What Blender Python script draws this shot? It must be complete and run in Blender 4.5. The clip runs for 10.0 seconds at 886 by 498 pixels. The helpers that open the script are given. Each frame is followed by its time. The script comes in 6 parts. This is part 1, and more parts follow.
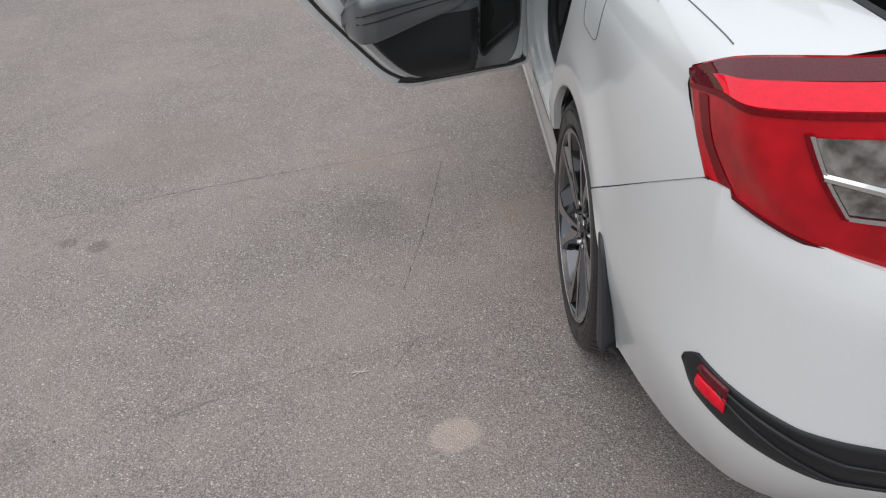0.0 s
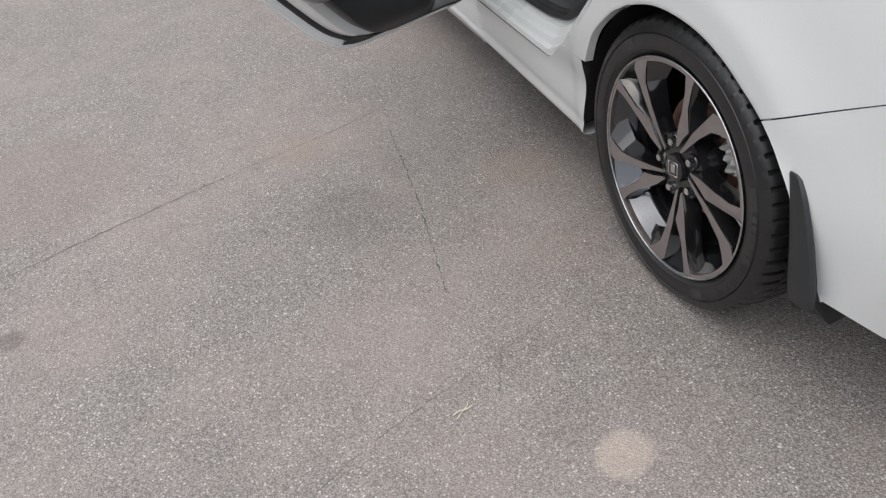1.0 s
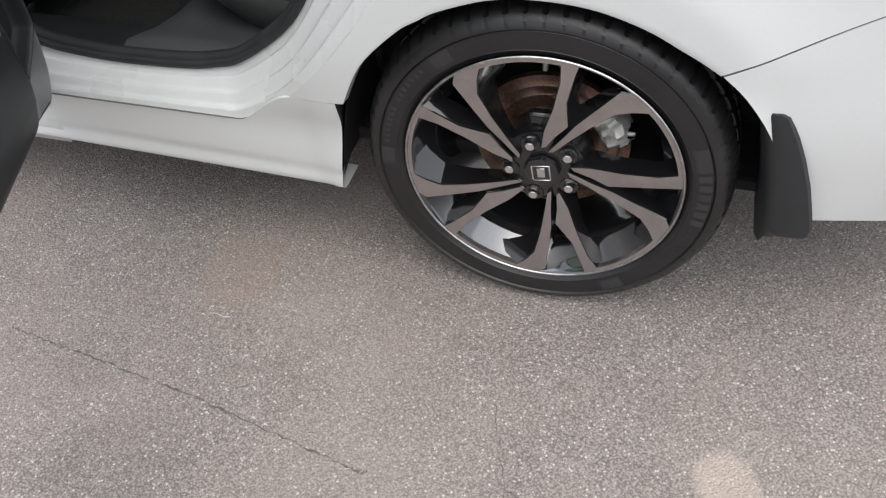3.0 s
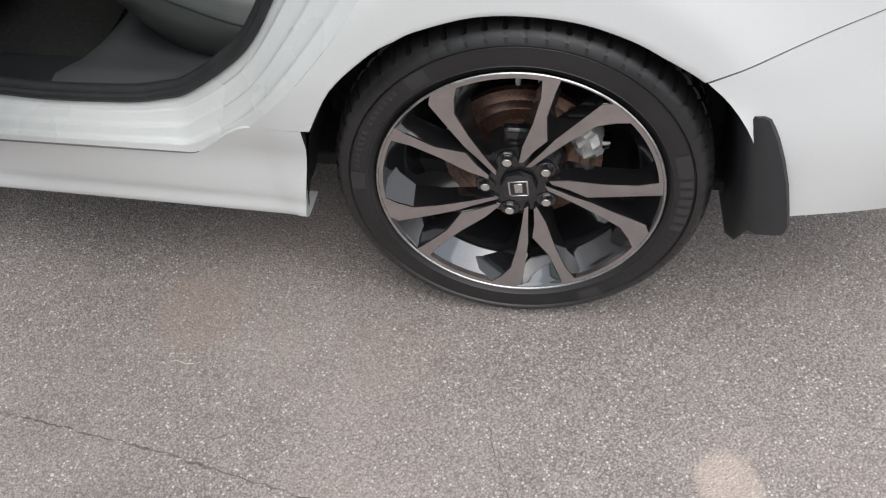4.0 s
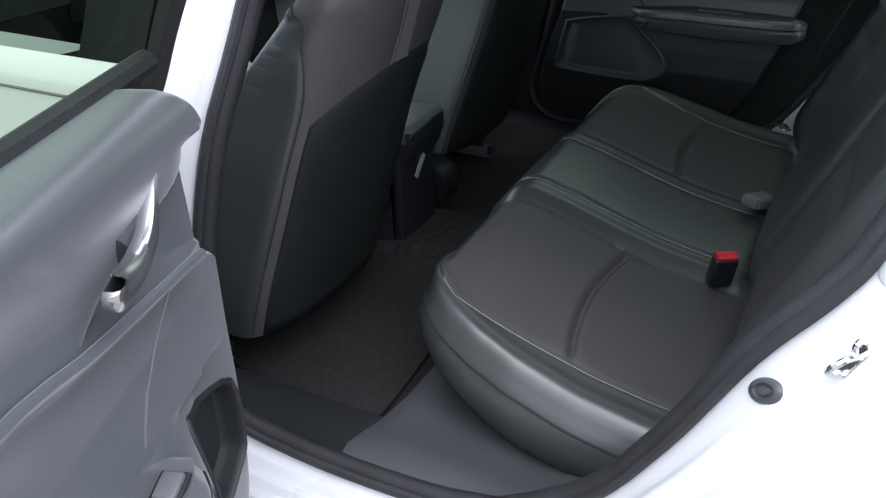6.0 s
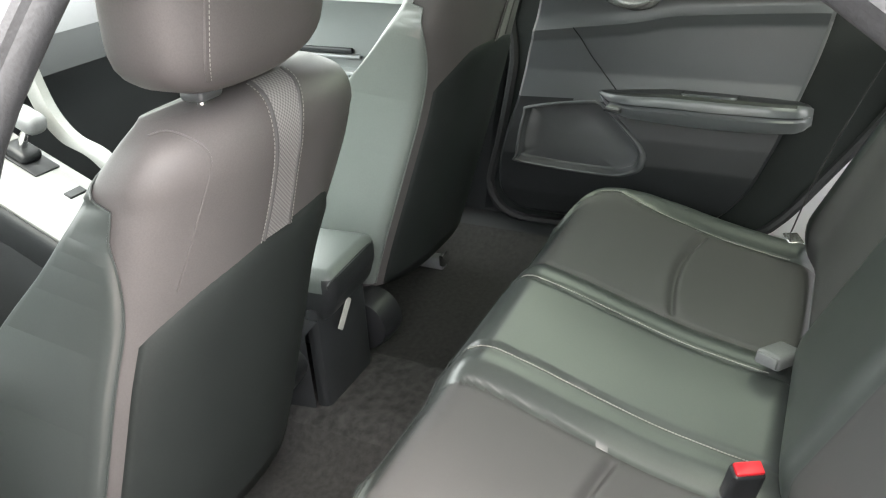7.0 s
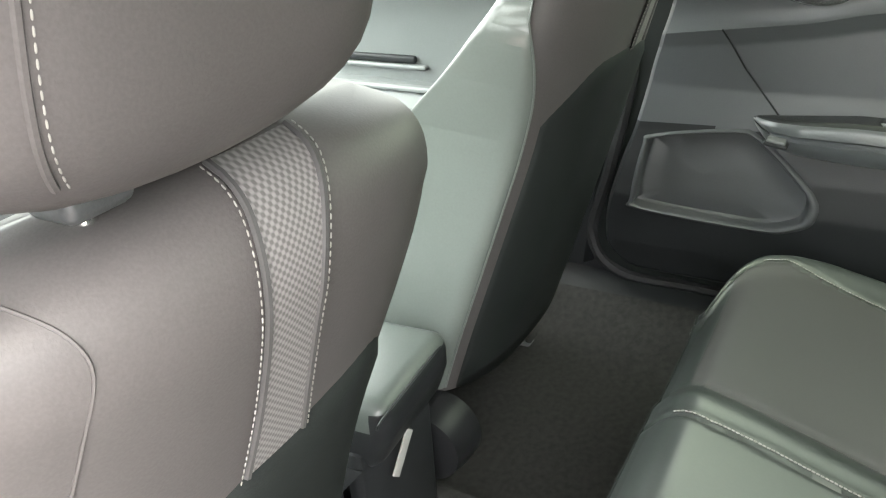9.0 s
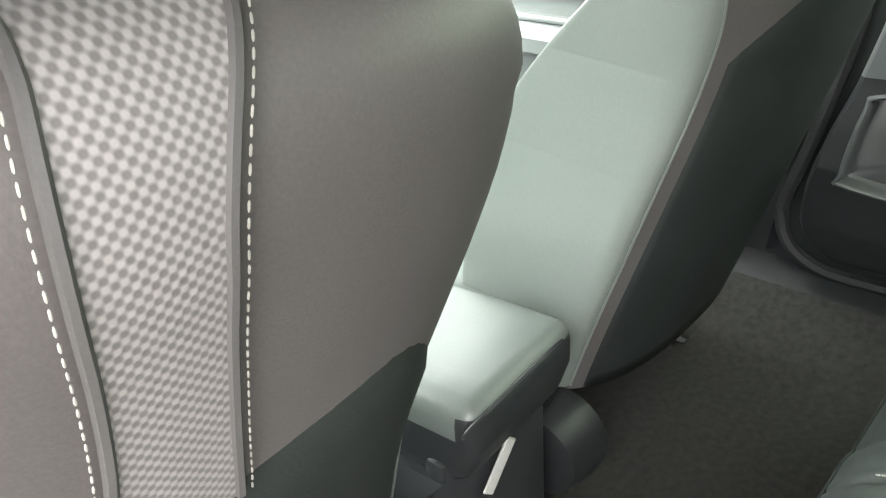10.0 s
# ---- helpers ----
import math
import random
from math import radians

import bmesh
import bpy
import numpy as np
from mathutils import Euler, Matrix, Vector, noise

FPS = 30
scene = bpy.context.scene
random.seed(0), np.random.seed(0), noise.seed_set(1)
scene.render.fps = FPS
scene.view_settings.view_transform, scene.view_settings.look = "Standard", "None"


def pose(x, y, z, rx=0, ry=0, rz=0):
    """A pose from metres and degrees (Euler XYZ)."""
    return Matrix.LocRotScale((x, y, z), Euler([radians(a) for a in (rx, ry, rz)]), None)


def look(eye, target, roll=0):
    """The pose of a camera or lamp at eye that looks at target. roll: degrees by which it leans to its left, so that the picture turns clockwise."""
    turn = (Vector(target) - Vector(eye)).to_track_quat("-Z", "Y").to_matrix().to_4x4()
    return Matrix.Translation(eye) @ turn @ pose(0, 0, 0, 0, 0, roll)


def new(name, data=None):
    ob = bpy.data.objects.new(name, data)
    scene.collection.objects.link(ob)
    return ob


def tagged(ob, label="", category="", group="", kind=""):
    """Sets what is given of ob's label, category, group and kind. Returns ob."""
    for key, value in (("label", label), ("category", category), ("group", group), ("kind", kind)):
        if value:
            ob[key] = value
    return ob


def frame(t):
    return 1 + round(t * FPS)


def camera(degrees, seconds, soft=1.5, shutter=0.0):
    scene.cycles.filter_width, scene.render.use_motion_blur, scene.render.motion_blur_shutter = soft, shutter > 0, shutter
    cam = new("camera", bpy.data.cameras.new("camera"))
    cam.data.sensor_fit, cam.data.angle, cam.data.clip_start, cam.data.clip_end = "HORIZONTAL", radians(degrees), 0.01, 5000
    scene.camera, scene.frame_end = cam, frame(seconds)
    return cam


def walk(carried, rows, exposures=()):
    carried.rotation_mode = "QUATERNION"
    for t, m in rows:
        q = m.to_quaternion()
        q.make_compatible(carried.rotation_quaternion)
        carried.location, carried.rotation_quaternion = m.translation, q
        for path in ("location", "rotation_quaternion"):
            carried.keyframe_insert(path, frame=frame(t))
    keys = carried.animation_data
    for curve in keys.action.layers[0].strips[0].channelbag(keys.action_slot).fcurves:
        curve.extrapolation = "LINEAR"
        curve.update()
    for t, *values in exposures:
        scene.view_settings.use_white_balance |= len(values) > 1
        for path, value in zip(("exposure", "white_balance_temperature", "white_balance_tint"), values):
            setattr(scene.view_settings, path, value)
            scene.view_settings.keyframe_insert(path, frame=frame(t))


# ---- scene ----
import itertools
cam = camera(56.7, 10.0, soft=1.2)
PATH = [
    (0, (-1.218, -1.751, 1.405), (-1.218, -0.074, 0.316), -2.9),
    (0.5, (-1.579, -1.52, 1.358), (-1.385, 0.094, 0.193), -5.3),
    (1, (-1.789, -1.211, 1.294), (-1.308, 0.29, 0.062), -6.6),
    (1.5, (-1.958, -0.917, 1.295), (-1.18, 0.398, 0.004), -7.6),
    (2, (-2.005, -0.62, 1.26), (-0.956, 0.421, -0.088), -7.3),
    (2.5, (-1.974, -0.373, 1.26), (-0.746, 0.354, -0.141), -6.3),
    (4, (-1.917, -0.038, 1.259), (-0.554, 0.187, -0.187), -2.3),
    (4.5, (-1.886, -0.035, 1.247), (-0.47, 0.294, -0.126), -0.5),
    (5, (-1.811, -0.008, 1.273), (-0.368, 0.65, 0.054), -0.7),
    (5.5, (-1.743, 0.14, 1.269), (-0.242, 0.937, 0.214), 0.5),
    (6, (-1.529, 0.284, 1.286), (0.015, 1.093, 0.304), -1.3),
    (6.2, (-1.432, 0.317, 1.285), (0.129, 1.11, 0.319), -1.9),
    (7.3, (-0.966, 0.47, 1.305), (0.637, 1.265, 0.41), -3.4),
    (7.5, (-0.904, 0.53, 1.303), (0.696, 1.334, 0.412), -3.6),
    (8, (-0.806, 0.602, 1.286), (0.788, 1.393, 0.374), -3.4),
    (8.5, (-0.759, 0.621, 1.236), (0.817, 1.453, 0.328), -3.6),
    (9, (-0.658, 0.679, 1.205), (0.883, 1.578, 0.301), -4.0),
    (9.5, (-0.548, 0.733, 1.161), (0.91, 1.728, 0.221), -4.4),
    (10, (-0.47, 0.75, 1.107), (0.796, 1.957, 0.138), -4.3),
]
EXPOSURE = [(0, 0.15, 6400, 10), (0.5, 0.3, 6400, 10), (1.0, 0.45, 6420, 10), (2.0, 0.65, 6500, 10), (4.0, 0.75, 6480, 10), (5.0, 0.65, 6280, 10), (5.5, 0.9, 6050, 13), (6.0, 1.6, 5900, 17), (6.2, 2.2, 6200, 17), (7.3, 3.95, 6900, 10), (7.6, 3.95, 6900, 10), (8.0, 3.6, 7050, 14), (8.4, 4.0, 6900, 11), (9.0, 4.15, 6950, 10), (9.5, 4.05, 6950, 10), (10, 4.45, 6950, 10)]
walk(cam, [(t, look(eye, target, roll)) for t, eye, target, roll in PATH], EXPOSURE)

# ---- world, light ----
world = bpy.data.worlds.new("sky")
world.use_nodes = True
scene.world = world
wn = world.node_tree.nodes
sky = wn.new("ShaderNodeTexSky")
sky.sky_type, sky.sun_disc = "NISHITA", False
sky.sun_elevation, sky.sun_rotation = radians(67), radians(234)
sky.air_density, sky.dust_density, sky.ozone_density = 1.0, 6.0, 1.0
wn["Background"].inputs["Strength"].default_value = 0.15
soft_sky = wn.new("ShaderNodeHueSaturation")
soft_sky.inputs["Saturation"].default_value = 0.75
world.node_tree.links.new(sky.outputs["Color"], soft_sky.inputs["Color"])
clouds = wn.new("ShaderNodeMix")
clouds.data_type = "RGBA"
clouds.inputs["Factor"].default_value = 0.75
clouds.inputs[7].default_value = (5.5, 5.65, 5.85, 1)
world.node_tree.links.new(soft_sky.outputs["Color"], clouds.inputs[6])
world.node_tree.links.new(clouds.outputs[2], wn["Background"].inputs["Color"])
sun = new("sun", bpy.data.lights.new("sun", "SUN"))
sun.data.energy, sun.data.angle, sun.data.color = 0.75, radians(70), (1.0, 0.975, 0.95)
sun.matrix_world = look((-2.0, -1.45, 6.0), (0, 0, 0))


# ---- materials ----
def mat(name, color, rough=0.5, metal=0.0, var=0.12, scale=14.0, bump=0.0, bscale=250.0, coat=0.0, spec=0.5, dark=None):
    """A principled surface whose colour wanders at two scales, with fine relief."""
    m = bpy.data.materials.new(name)
    m.use_nodes = True
    n, l = m.node_tree.nodes, m.node_tree.links
    p = n["Principled BSDF"]
    tc = n.new("ShaderNodeTexCoord")
    big, fine = n.new("ShaderNodeTexNoise"), n.new("ShaderNodeTexNoise")
    big.inputs["Scale"].default_value, fine.inputs["Scale"].default_value = scale, bscale
    big.inputs["Detail"].default_value, fine.inputs["Detail"].default_value = 4, 3
    for t in (big, fine):
        l.new(tc.outputs["Object"], t.inputs["Vector"])
    add = n.new("ShaderNodeMath")
    add.operation = "ADD"
    l.new(big.outputs["Fac"], add.inputs[0])
    l.new(fine.outputs["Fac"], add.inputs[1])
    mix = n.new("ShaderNodeMix")
    mix.data_type = "RGBA"
    rng = n.new("ShaderNodeMapRange")
    rng.interpolation_type = "SMOOTHSTEP"
    rng.inputs["From Min"].default_value, rng.inputs["From Max"].default_value = 0.6, 1.4
    l.new(add.outputs[0], rng.inputs["Value"])
    l.new(rng.outputs["Result"], mix.inputs["Factor"])
    low = dark or tuple(c * (1 - var) for c in color)
    mix.inputs[6].default_value = (*low, 1)
    mix.inputs[7].default_value = (*[min(1, c * (1 + var)) for c in color], 1)
    l.new(mix.outputs[2], p.inputs["Base Color"])
    rr = n.new("ShaderNodeMapRange")
    rr.inputs["To Min"].default_value, rr.inputs["To Max"].default_value = max(0.02, rough - 0.06), min(1, rough + 0.06)
    l.new(big.outputs["Fac"], rr.inputs["Value"])
    l.new(rr.outputs["Result"], p.inputs["Roughness"])
    p.inputs["Metallic"].default_value = metal
    p.inputs["Coat Weight"].default_value = coat
    p.inputs["Coat Roughness"].default_value = 0.04
    p.inputs["Specular IOR Level"].default_value = spec
    if bump:
        b = n.new("ShaderNodeBump")
        b.inputs["Strength"].default_value, b.inputs["Distance"].default_value = bump, 0.002
        l.new(fine.outputs["Fac"], b.inputs["Height"])
        l.new(b.outputs["Normal"], p.inputs["Normal"])
    return m


def glass(name, color, rough=0.02):
    m = bpy.data.materials.new(name)
    m.use_nodes = True
    n, l = m.node_tree.nodes, m.node_tree.links
    n.remove(n["Principled BSDF"])
    tr, gl, mx, lw = (n.new("ShaderNode" + k) for k in ("BsdfTransparent", "BsdfGlossy", "MixShader", "LayerWeight"))
    tr.inputs["Color"].default_value, gl.inputs["Roughness"].default_value = (*color, 1), rough
    lw.inputs["Blend"].default_value = 0.03
    l.new(lw.outputs["Fresnel"], mx.inputs["Fac"])
    l.new(tr.outputs["BSDF"], mx.inputs[1])
    l.new(gl.outputs["BSDF"], mx.inputs[2])
    l.new(mx.outputs["Shader"], n["Material Output"].inputs["Surface"])
    return m


PAINT = mat("pearl_white_paint", (0.76, 0.785, 0.79), 0.30, 0, 0.015, 3, coat=1.0)
JAMB = mat("white_jamb_paint", (0.72, 0.745, 0.75), 0.28, 0, 0.03, 5, coat=0.7)
RUBBER = mat("black_rubber", (0.022, 0.023, 0.025), 0.6, 0, 0.3, 20, 0.25, 300)
TYRE = mat("tyre_rubber", (0.013, 0.013, 0.014), 0.36, 0, 0.3, 12, 0.12, 350, spec=0.6)
TYRE_MARK = mat("tyre_mark", (0.034, 0.034, 0.035), 0.5, 0, 0.2, 20)
GLOSS_BLACK = mat("gloss_black_paint", (0.014, 0.014, 0.016), 0.14, 0, 0.3, 10, coat=0.6)
WHEEL_PAINT = mat("dark_metallic_wheel_paint", (0.009, 0.009, 0.010), 0.12, 0.0, 0.15, 10, coat=1.0)
BARREL = mat("glossy_dark_barrel", (0.10, 0.105, 0.115), 0.10, 0.85, 0.12, 10, coat=0.8)
MACHINED = mat("machined_alloy", (0.44, 0.41, 0.41), 0.33, 0.9, 0.12, 30, 0.06, 500)
LIP = mat("bright_rim_lip", (0.5, 0.5, 0.5), 0.32, 1.0, 0.3, 60, 0.1, 400)
CHROME = mat("chrome", (0.75, 0.75, 0.75), 0.12, 1.0, 0.05, 20)
RUST = mat("rusty_disc", (0.29, 0.21, 0.175), 0.36, 0.85, 0.4, 18, 0.08, 200, dark=(0.20, 0.10, 0.065))
CALIPER = mat("cast_caliper", (0.58, 0.58, 0.56), 0.4, 0.4, 0.25, 40, 0.3, 200)
LINER = mat("arch_liner", (0.018, 0.018, 0.019), 0.8, 0, 0.3, 20, 0.3, 200)
FLAP = mat("mud_flap_plastic", (0.024, 0.026, 0.029), 0.45, 0, 0.12, 20, 0.1, 400)
BLACK_TRIM = mat("black_plastic_trim", (0.016, 0.017, 0.019), 0.4, 0, 0.2, 10, 0.1, 400, spec=0.35)
GAP = mat("panel_joint_filler", (0.16, 0.16, 0.16), 0.8)
RED = mat("red_lamp_lens", (0.52, 0.004, 0.012), 0.12, 0, 0.2, 12, 0.0, 24, coat=0.8, spec=0.0)
DARK_RED = mat("dark_red_lens", (0.20, 0.003, 0.008), 0.12, 0, 0.3, 10, coat=0.5, spec=0.0)
DEEP_RED = mat("deep_red_lens", (0.10, 0.006, 0.012), 0.1, 0, 0.25, 10, coat=0.8, spec=0.0)
BRIGHT_RED = mat("bright_red_reflector", (0.80, 0.008, 0.03), 0.2, 0, 0.1, 60, coat=0.6, spec=0.0)
CLEAR = mat("clear_lamp_lens", (0.40, 0.41, 0.40), 0.12, 0.9, 0.5, 45, 0.35, 60, coat=1.0, dark=(0.12, 0.115, 0.11))
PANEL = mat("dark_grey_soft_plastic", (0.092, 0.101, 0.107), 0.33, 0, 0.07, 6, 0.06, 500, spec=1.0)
# soft-touch skin: pale sheen at low angles
SKIN = PANEL.node_tree.nodes["Principled BSDF"]
SKIN.inputs["Sheen Weight"].default_value = 0.45
SKIN.inputs["Sheen Roughness"].default_value = 0.4
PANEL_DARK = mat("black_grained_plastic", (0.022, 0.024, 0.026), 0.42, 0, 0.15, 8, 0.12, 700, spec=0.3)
# Black leather lightened in colour, for windscreen light on the inboard bolsters.
LIT_LEATHER = mat("black_leather_lit", (0.152, 0.171, 0.161), 0.30, 0, 0.05, 6, 0.04, 300, spec=1.0)
# Lid leather: rougher and a little darker than the bolsters.
LID_LEATHER = mat("matt_armrest_leather", (0.100, 0.116, 0.108), 0.42, 0, 0.06, 8, 0.05, 300, spec=0.7)
SEAT_CLOTH = mat("dark_seat_fabric", (0.085, 0.079, 0.079), 0.5, 0, 0.10, 9, 0.07, 600, spec=0.35)
# Same leather darkened in colour, for shade on the bench and outer seat sides.
DIM_LEATHER = mat("black_leather_dim", (0.048, 0.055, 0.053), 0.34, 0, 0.05, 6, 0.03, 300, spec=0.7)
SILL = mat("grey_sill_plastic", (0.066, 0.070, 0.074), 0.42, 0, 0.1, 8, 0.08, 600, spec=0.45)
DRY_STRAW = mat("dry_pale_straw", (0.62, 0.57, 0.48), 0.8, 0, 0.2, 60)
BENCH_CLOTH = mat("black_bench_fabric", (0.060, 0.059, 0.060), 0.6, 0, 0.06, 10, 0.05, 700)
BACK_PANEL = mat("seat_back_board", (0.020, 0.0235, 0.023), 0.5, 0, 0.15, 8, 0.1, 600, spec=0.2)
CARPET = mat("black_carpet", (0.038, 0.038, 0.038), 0.95, 0, 0.3, 90, 0.8, 900, spec=0.1)
TUNNEL_CARPET = mat("grey_worn_carpet", (0.042, 0.042, 0.042), 0.95, 0, 0.5, 50, 0.8, 900, spec=0.1)
THREAD = mat("pale_stitching", (0.27, 0.265, 0.25), 0.8, 0, 0.15, 200)
HEADLINER = mat("pale_grey_headliner", (0.36, 0.36, 0.345), 0.9, 0, 0.06, 10, 0.2, 600)
GLASS = glass("green_tinted_glass", (0.88, 0.95, 0.90))
# Front doors' share of the dark plastic, lightened in colour for windscreen light.
LIT_FRONT_TRIM = mat("front_door_plastic_lightened", (0.19, 0.205, 0.205), 0.4, 0, 0.08, 6, 0.06, 500, spec=0.8)
PRIVACY_GLASS = glass("dark_tinted_glass", (0.40, 0.48, 0.36))
# Unseen rear screen's tint, deepened to cut the light from behind.
REAR_GLASS = glass("light_cutting_rear_glass", (0.17, 0.20, 0.17))
CONSOLE_TRIM = mat("pale_satin_console_trim", (0.24, 0.245, 0.24), 0.35, 0.3, 0.06, 20)
RED_BUTTON = mat("red_belt_button", (0.6, 0.02, 0.03), 0.35, 0, 0.1, 40)
GREY_PLASTIC = mat("grey_plastic", (0.14, 0.145, 0.15), 0.45, 0, 0.1, 20)
SILVER = mat("satin_silver", (0.6, 0.6, 0.6), 0.25, 0.9, 0.08, 20)
STRAP = mat("black_webbing", (0.02, 0.02, 0.021), 0.7, 0, 0.2, 60, 0.4, 500)


def check_cloth():
    """Grey cloth woven in small soft checks."""
    m = mat("checked_grey_cloth", (0.1, 0.098, 0.1), 0.6, 0, 0.1, 10, 0.0, 900)
    n, l = m.node_tree.nodes, m.node_tree.links
    tc, sep = n.new("ShaderNodeTexCoord"), n.new("ShaderNodeSeparateXYZ")
    l.new(tc.outputs["Object"], sep.inputs[0])
    waves = []
    for axis in ("X", "Z"):
        w, s = n.new("ShaderNodeMath"), n.new("ShaderNodeMath")
        w.operation, s.operation = "MULTIPLY", "SINE"
        w.inputs[1].default_value = math.pi / 0.0024
        l.new(sep.outputs[axis], w.inputs[0])
        l.new(w.outputs[0], s.inputs[0])
        waves.append(s)
    mul = n.new("ShaderNodeMath")
    mul.operation = "MULTIPLY"
    l.new(waves[0].outputs[0], mul.inputs[0])
    l.new(waves[1].outputs[0], mul.inputs[1])
    r = n.new("ShaderNodeMapRange")
    r.interpolation_type = "SMOOTHSTEP"
    r.inputs["From Min"].default_value, r.inputs["From Max"].default_value = -0.75, 0.75
    l.new(mul.outputs[0], r.inputs["Value"])
    mx = n.new("ShaderNodeMix")
    mx.data_type = "RGBA"
    mx.inputs[6].default_value, mx.inputs[7].default_value = (0.105, 0.10, 0.10, 1), (0.23, 0.222, 0.222, 1)
    l.new(r.outputs["Result"], mx.inputs["Factor"])
    l.new(mx.outputs[2], n["Principled BSDF"].inputs["Base Color"])
    b = n.new("ShaderNodeBump")
    b.inputs["Strength"].default_value, b.inputs["Distance"].default_value = 0.3, 0.0006
    l.new(r.outputs["Result"], b.inputs["Height"])
    l.new(b.outputs["Normal"], n["Principled BSDF"].inputs["Normal"])
    return m


CHECK = check_cloth()


def asphalt():
    m = bpy.data.materials.new("weathered_asphalt")
    m.use_nodes = True
    n, l = m.node_tree.nodes, m.node_tree.links
    p = n["Principled BSDF"]
    tc = n.new("ShaderNodeTexCoord")

    def tex(kind, scale, **kw):
        t = n.new("ShaderNodeTex" + kind)
        t.inputs["Scale"].default_value = scale
        for k, v in kw.items():
            t.inputs[k].default_value = v
        l.new(tc.outputs["Object"], t.inputs["Vector"])
        return t

    def mixc(a, b, fac, mode="MIX"):
        x = n.new("ShaderNodeMix")
        x.data_type, x.blend_type = "RGBA", mode
        for s, v in ((6, a), (7, b), (0, fac)):
            if isinstance(v, (tuple, float, int)):
                x.inputs[s].default_value = v
            else:
                l.new(v, x.inputs[s])
        return x.outputs[2]

    def ramp(v, a, b, lo=0.0, hi=1.0):
        r = n.new("ShaderNodeMapRange")
        r.inputs["From Min"].default_value, r.inputs["From Max"].default_value = a, b
        r.inputs["To Min"].default_value, r.inputs["To Max"].default_value = lo, hi
        l.new(v, r.inputs["Value"])
        return r.outputs["Result"]

    cells = tex("Voronoi", 260, Randomness=1.0)
    tint = n.new("ShaderNodeSeparateColor")
    l.new(cells.outputs["Color"], tint.inputs[0])
    grit = tex("Noise", 900, Detail=2)
    broad = tex("Noise", 1.6, Detail=5, Roughness=0.6)
    mid = tex("Noise", 9, Detail=4)
    base = mixc((0.278, 0.248, 0.231, 1), (0.428, 0.392, 0.370, 1), tint.outputs[0])
    base = mixc(base, (0.82, 0.79, 0.76, 1), ramp(tint.outputs[1], 0.93, 0.985, 0, 0.75))
    base = mixc(base, (0.035, 0.03, 0.03, 1), ramp(cells.outputs["Distance"], 0.38, 0.72, 0, 0.48))
    base = mixc(base, (0.5, 0.5, 0.5, 1), ramp(grit.outputs["Fac"], 0.3, 0.7), "OVERLAY")
    base = mixc(base, (0.42, 0.357, 0.327, 1), ramp(broad.outputs["Fac"], 0.42, 0.68, 0, 0.45))
    base = mixc(base, (0.74, 0.71, 0.70, 1), ramp(mid.outputs["Fac"], 0.35, 0.75, 0, 0.30), "MULTIPLY")
    # pale and dark stains of the ground
    for x, y, r, c, k in ((-1.215, -0.385, 0.055, (0.6, 0.5, 0.43, 1), 0.45), (-2.34, 0.53, 0.035, (0.05, 0.045, 0.04, 1), 0.35),
                          (-2.45, 0.56, 0.03, (0.05, 0.045, 0.04, 1), 0.3), (-2.6, -0.05, 0.09, (0.36, 0.3, 0.26, 1), 0.5),
                          (-2.25, -0.4, 0.07, (0.05, 0.045, 0.04, 1), 0.15), (-0.95, 0.62, 0.10, (0.34, 0.25, 0.2, 1), 0.3),
                          (-1.45, 0.62, 0.14, (0.09, 0.08, 0.075, 1), 0.15), (-2.3, 1.25, 0.3, (0.3, 0.24, 0.21, 1), 0.35),
                          (-1.0, 0.2, 0.10, (0.3, 0.22, 0.18, 1), 0.12), (-1.5, 1.05, 0.1, (0.35, 0.27, 0.22, 1), 0.35)):
        d = n.new("ShaderNodeVectorMath")
        d.operation = "DISTANCE"
        l.new(tc.outputs["Object"], d.inputs[0])
        d.inputs[1].default_value = (x, y, 0)
        w = n.new("ShaderNodeMath")
        w.operation = "MULTIPLY_ADD"
        l.new(mid.outputs["Fac"], w.inputs[0])
        w.inputs[1].default_value = r * 0.9
        l.new(d.outputs["Value"], w.inputs[2])
        base = mixc(base, c, ramp(w.outputs[0], r * 1.25, r * 1.6, k, 0.0))
    l.new(base, p.inputs["Base Color"])
    p.inputs["Roughness"].default_value = 0.85
    p.inputs["Specular IOR Level"].default_value = 0.35
    b = n.new("ShaderNodeBump")
    b.inputs["Strength"].default_value, b.inputs["Distance"].default_value = 0.7, 0.004
    l.new(cells.outputs["Distance"], b.inputs["Height"])
    b.invert = True
    l.new(b.outputs["Normal"], p.inputs["Normal"])
    return m


ASPHALT = asphalt()
BLOCKING_WALL = mat("blocking_wall_green_grey", (0.19, 0.20, 0.17), 0.9, 0, 0.25, 2, 0.3, 60)
CRACK = mat("crack_dark_filler", (0.135, 0.125, 0.118), 0.9, 0, 0.4, 60)


# ---- mesh helpers ----
def part(name, bm, material, parent=None, label="", smooth=True, angle=40):
    """Links a bmesh as one mesh object under a thing or a part."""
    bmesh.ops.recalc_face_normals(bm, faces=bm.faces)
    for f in bm.faces:
        f.smooth = smooth
    if smooth:
        lim = radians(angle)
        for e in bm.edges:
            if len(e.link_faces) == 2 and e.calc_face_angle(0) > lim:
                e.smooth = False
    me = bpy.data.meshes.new(name)
    bm.to_mesh(me)
    bm.free()
    for mm in (material if isinstance(material, (list, tuple)) else [material]):
        me.materials.append(mm)
    ob = new(name, me)
    if parent:
        ob.parent = parent
    return tagged(ob, label)


def thick(ob, t, offset=-1.0):
    s = ob.modifiers.new("thickness", "SOLIDIFY")
    s.thickness, s.offset = t, offset
    return ob


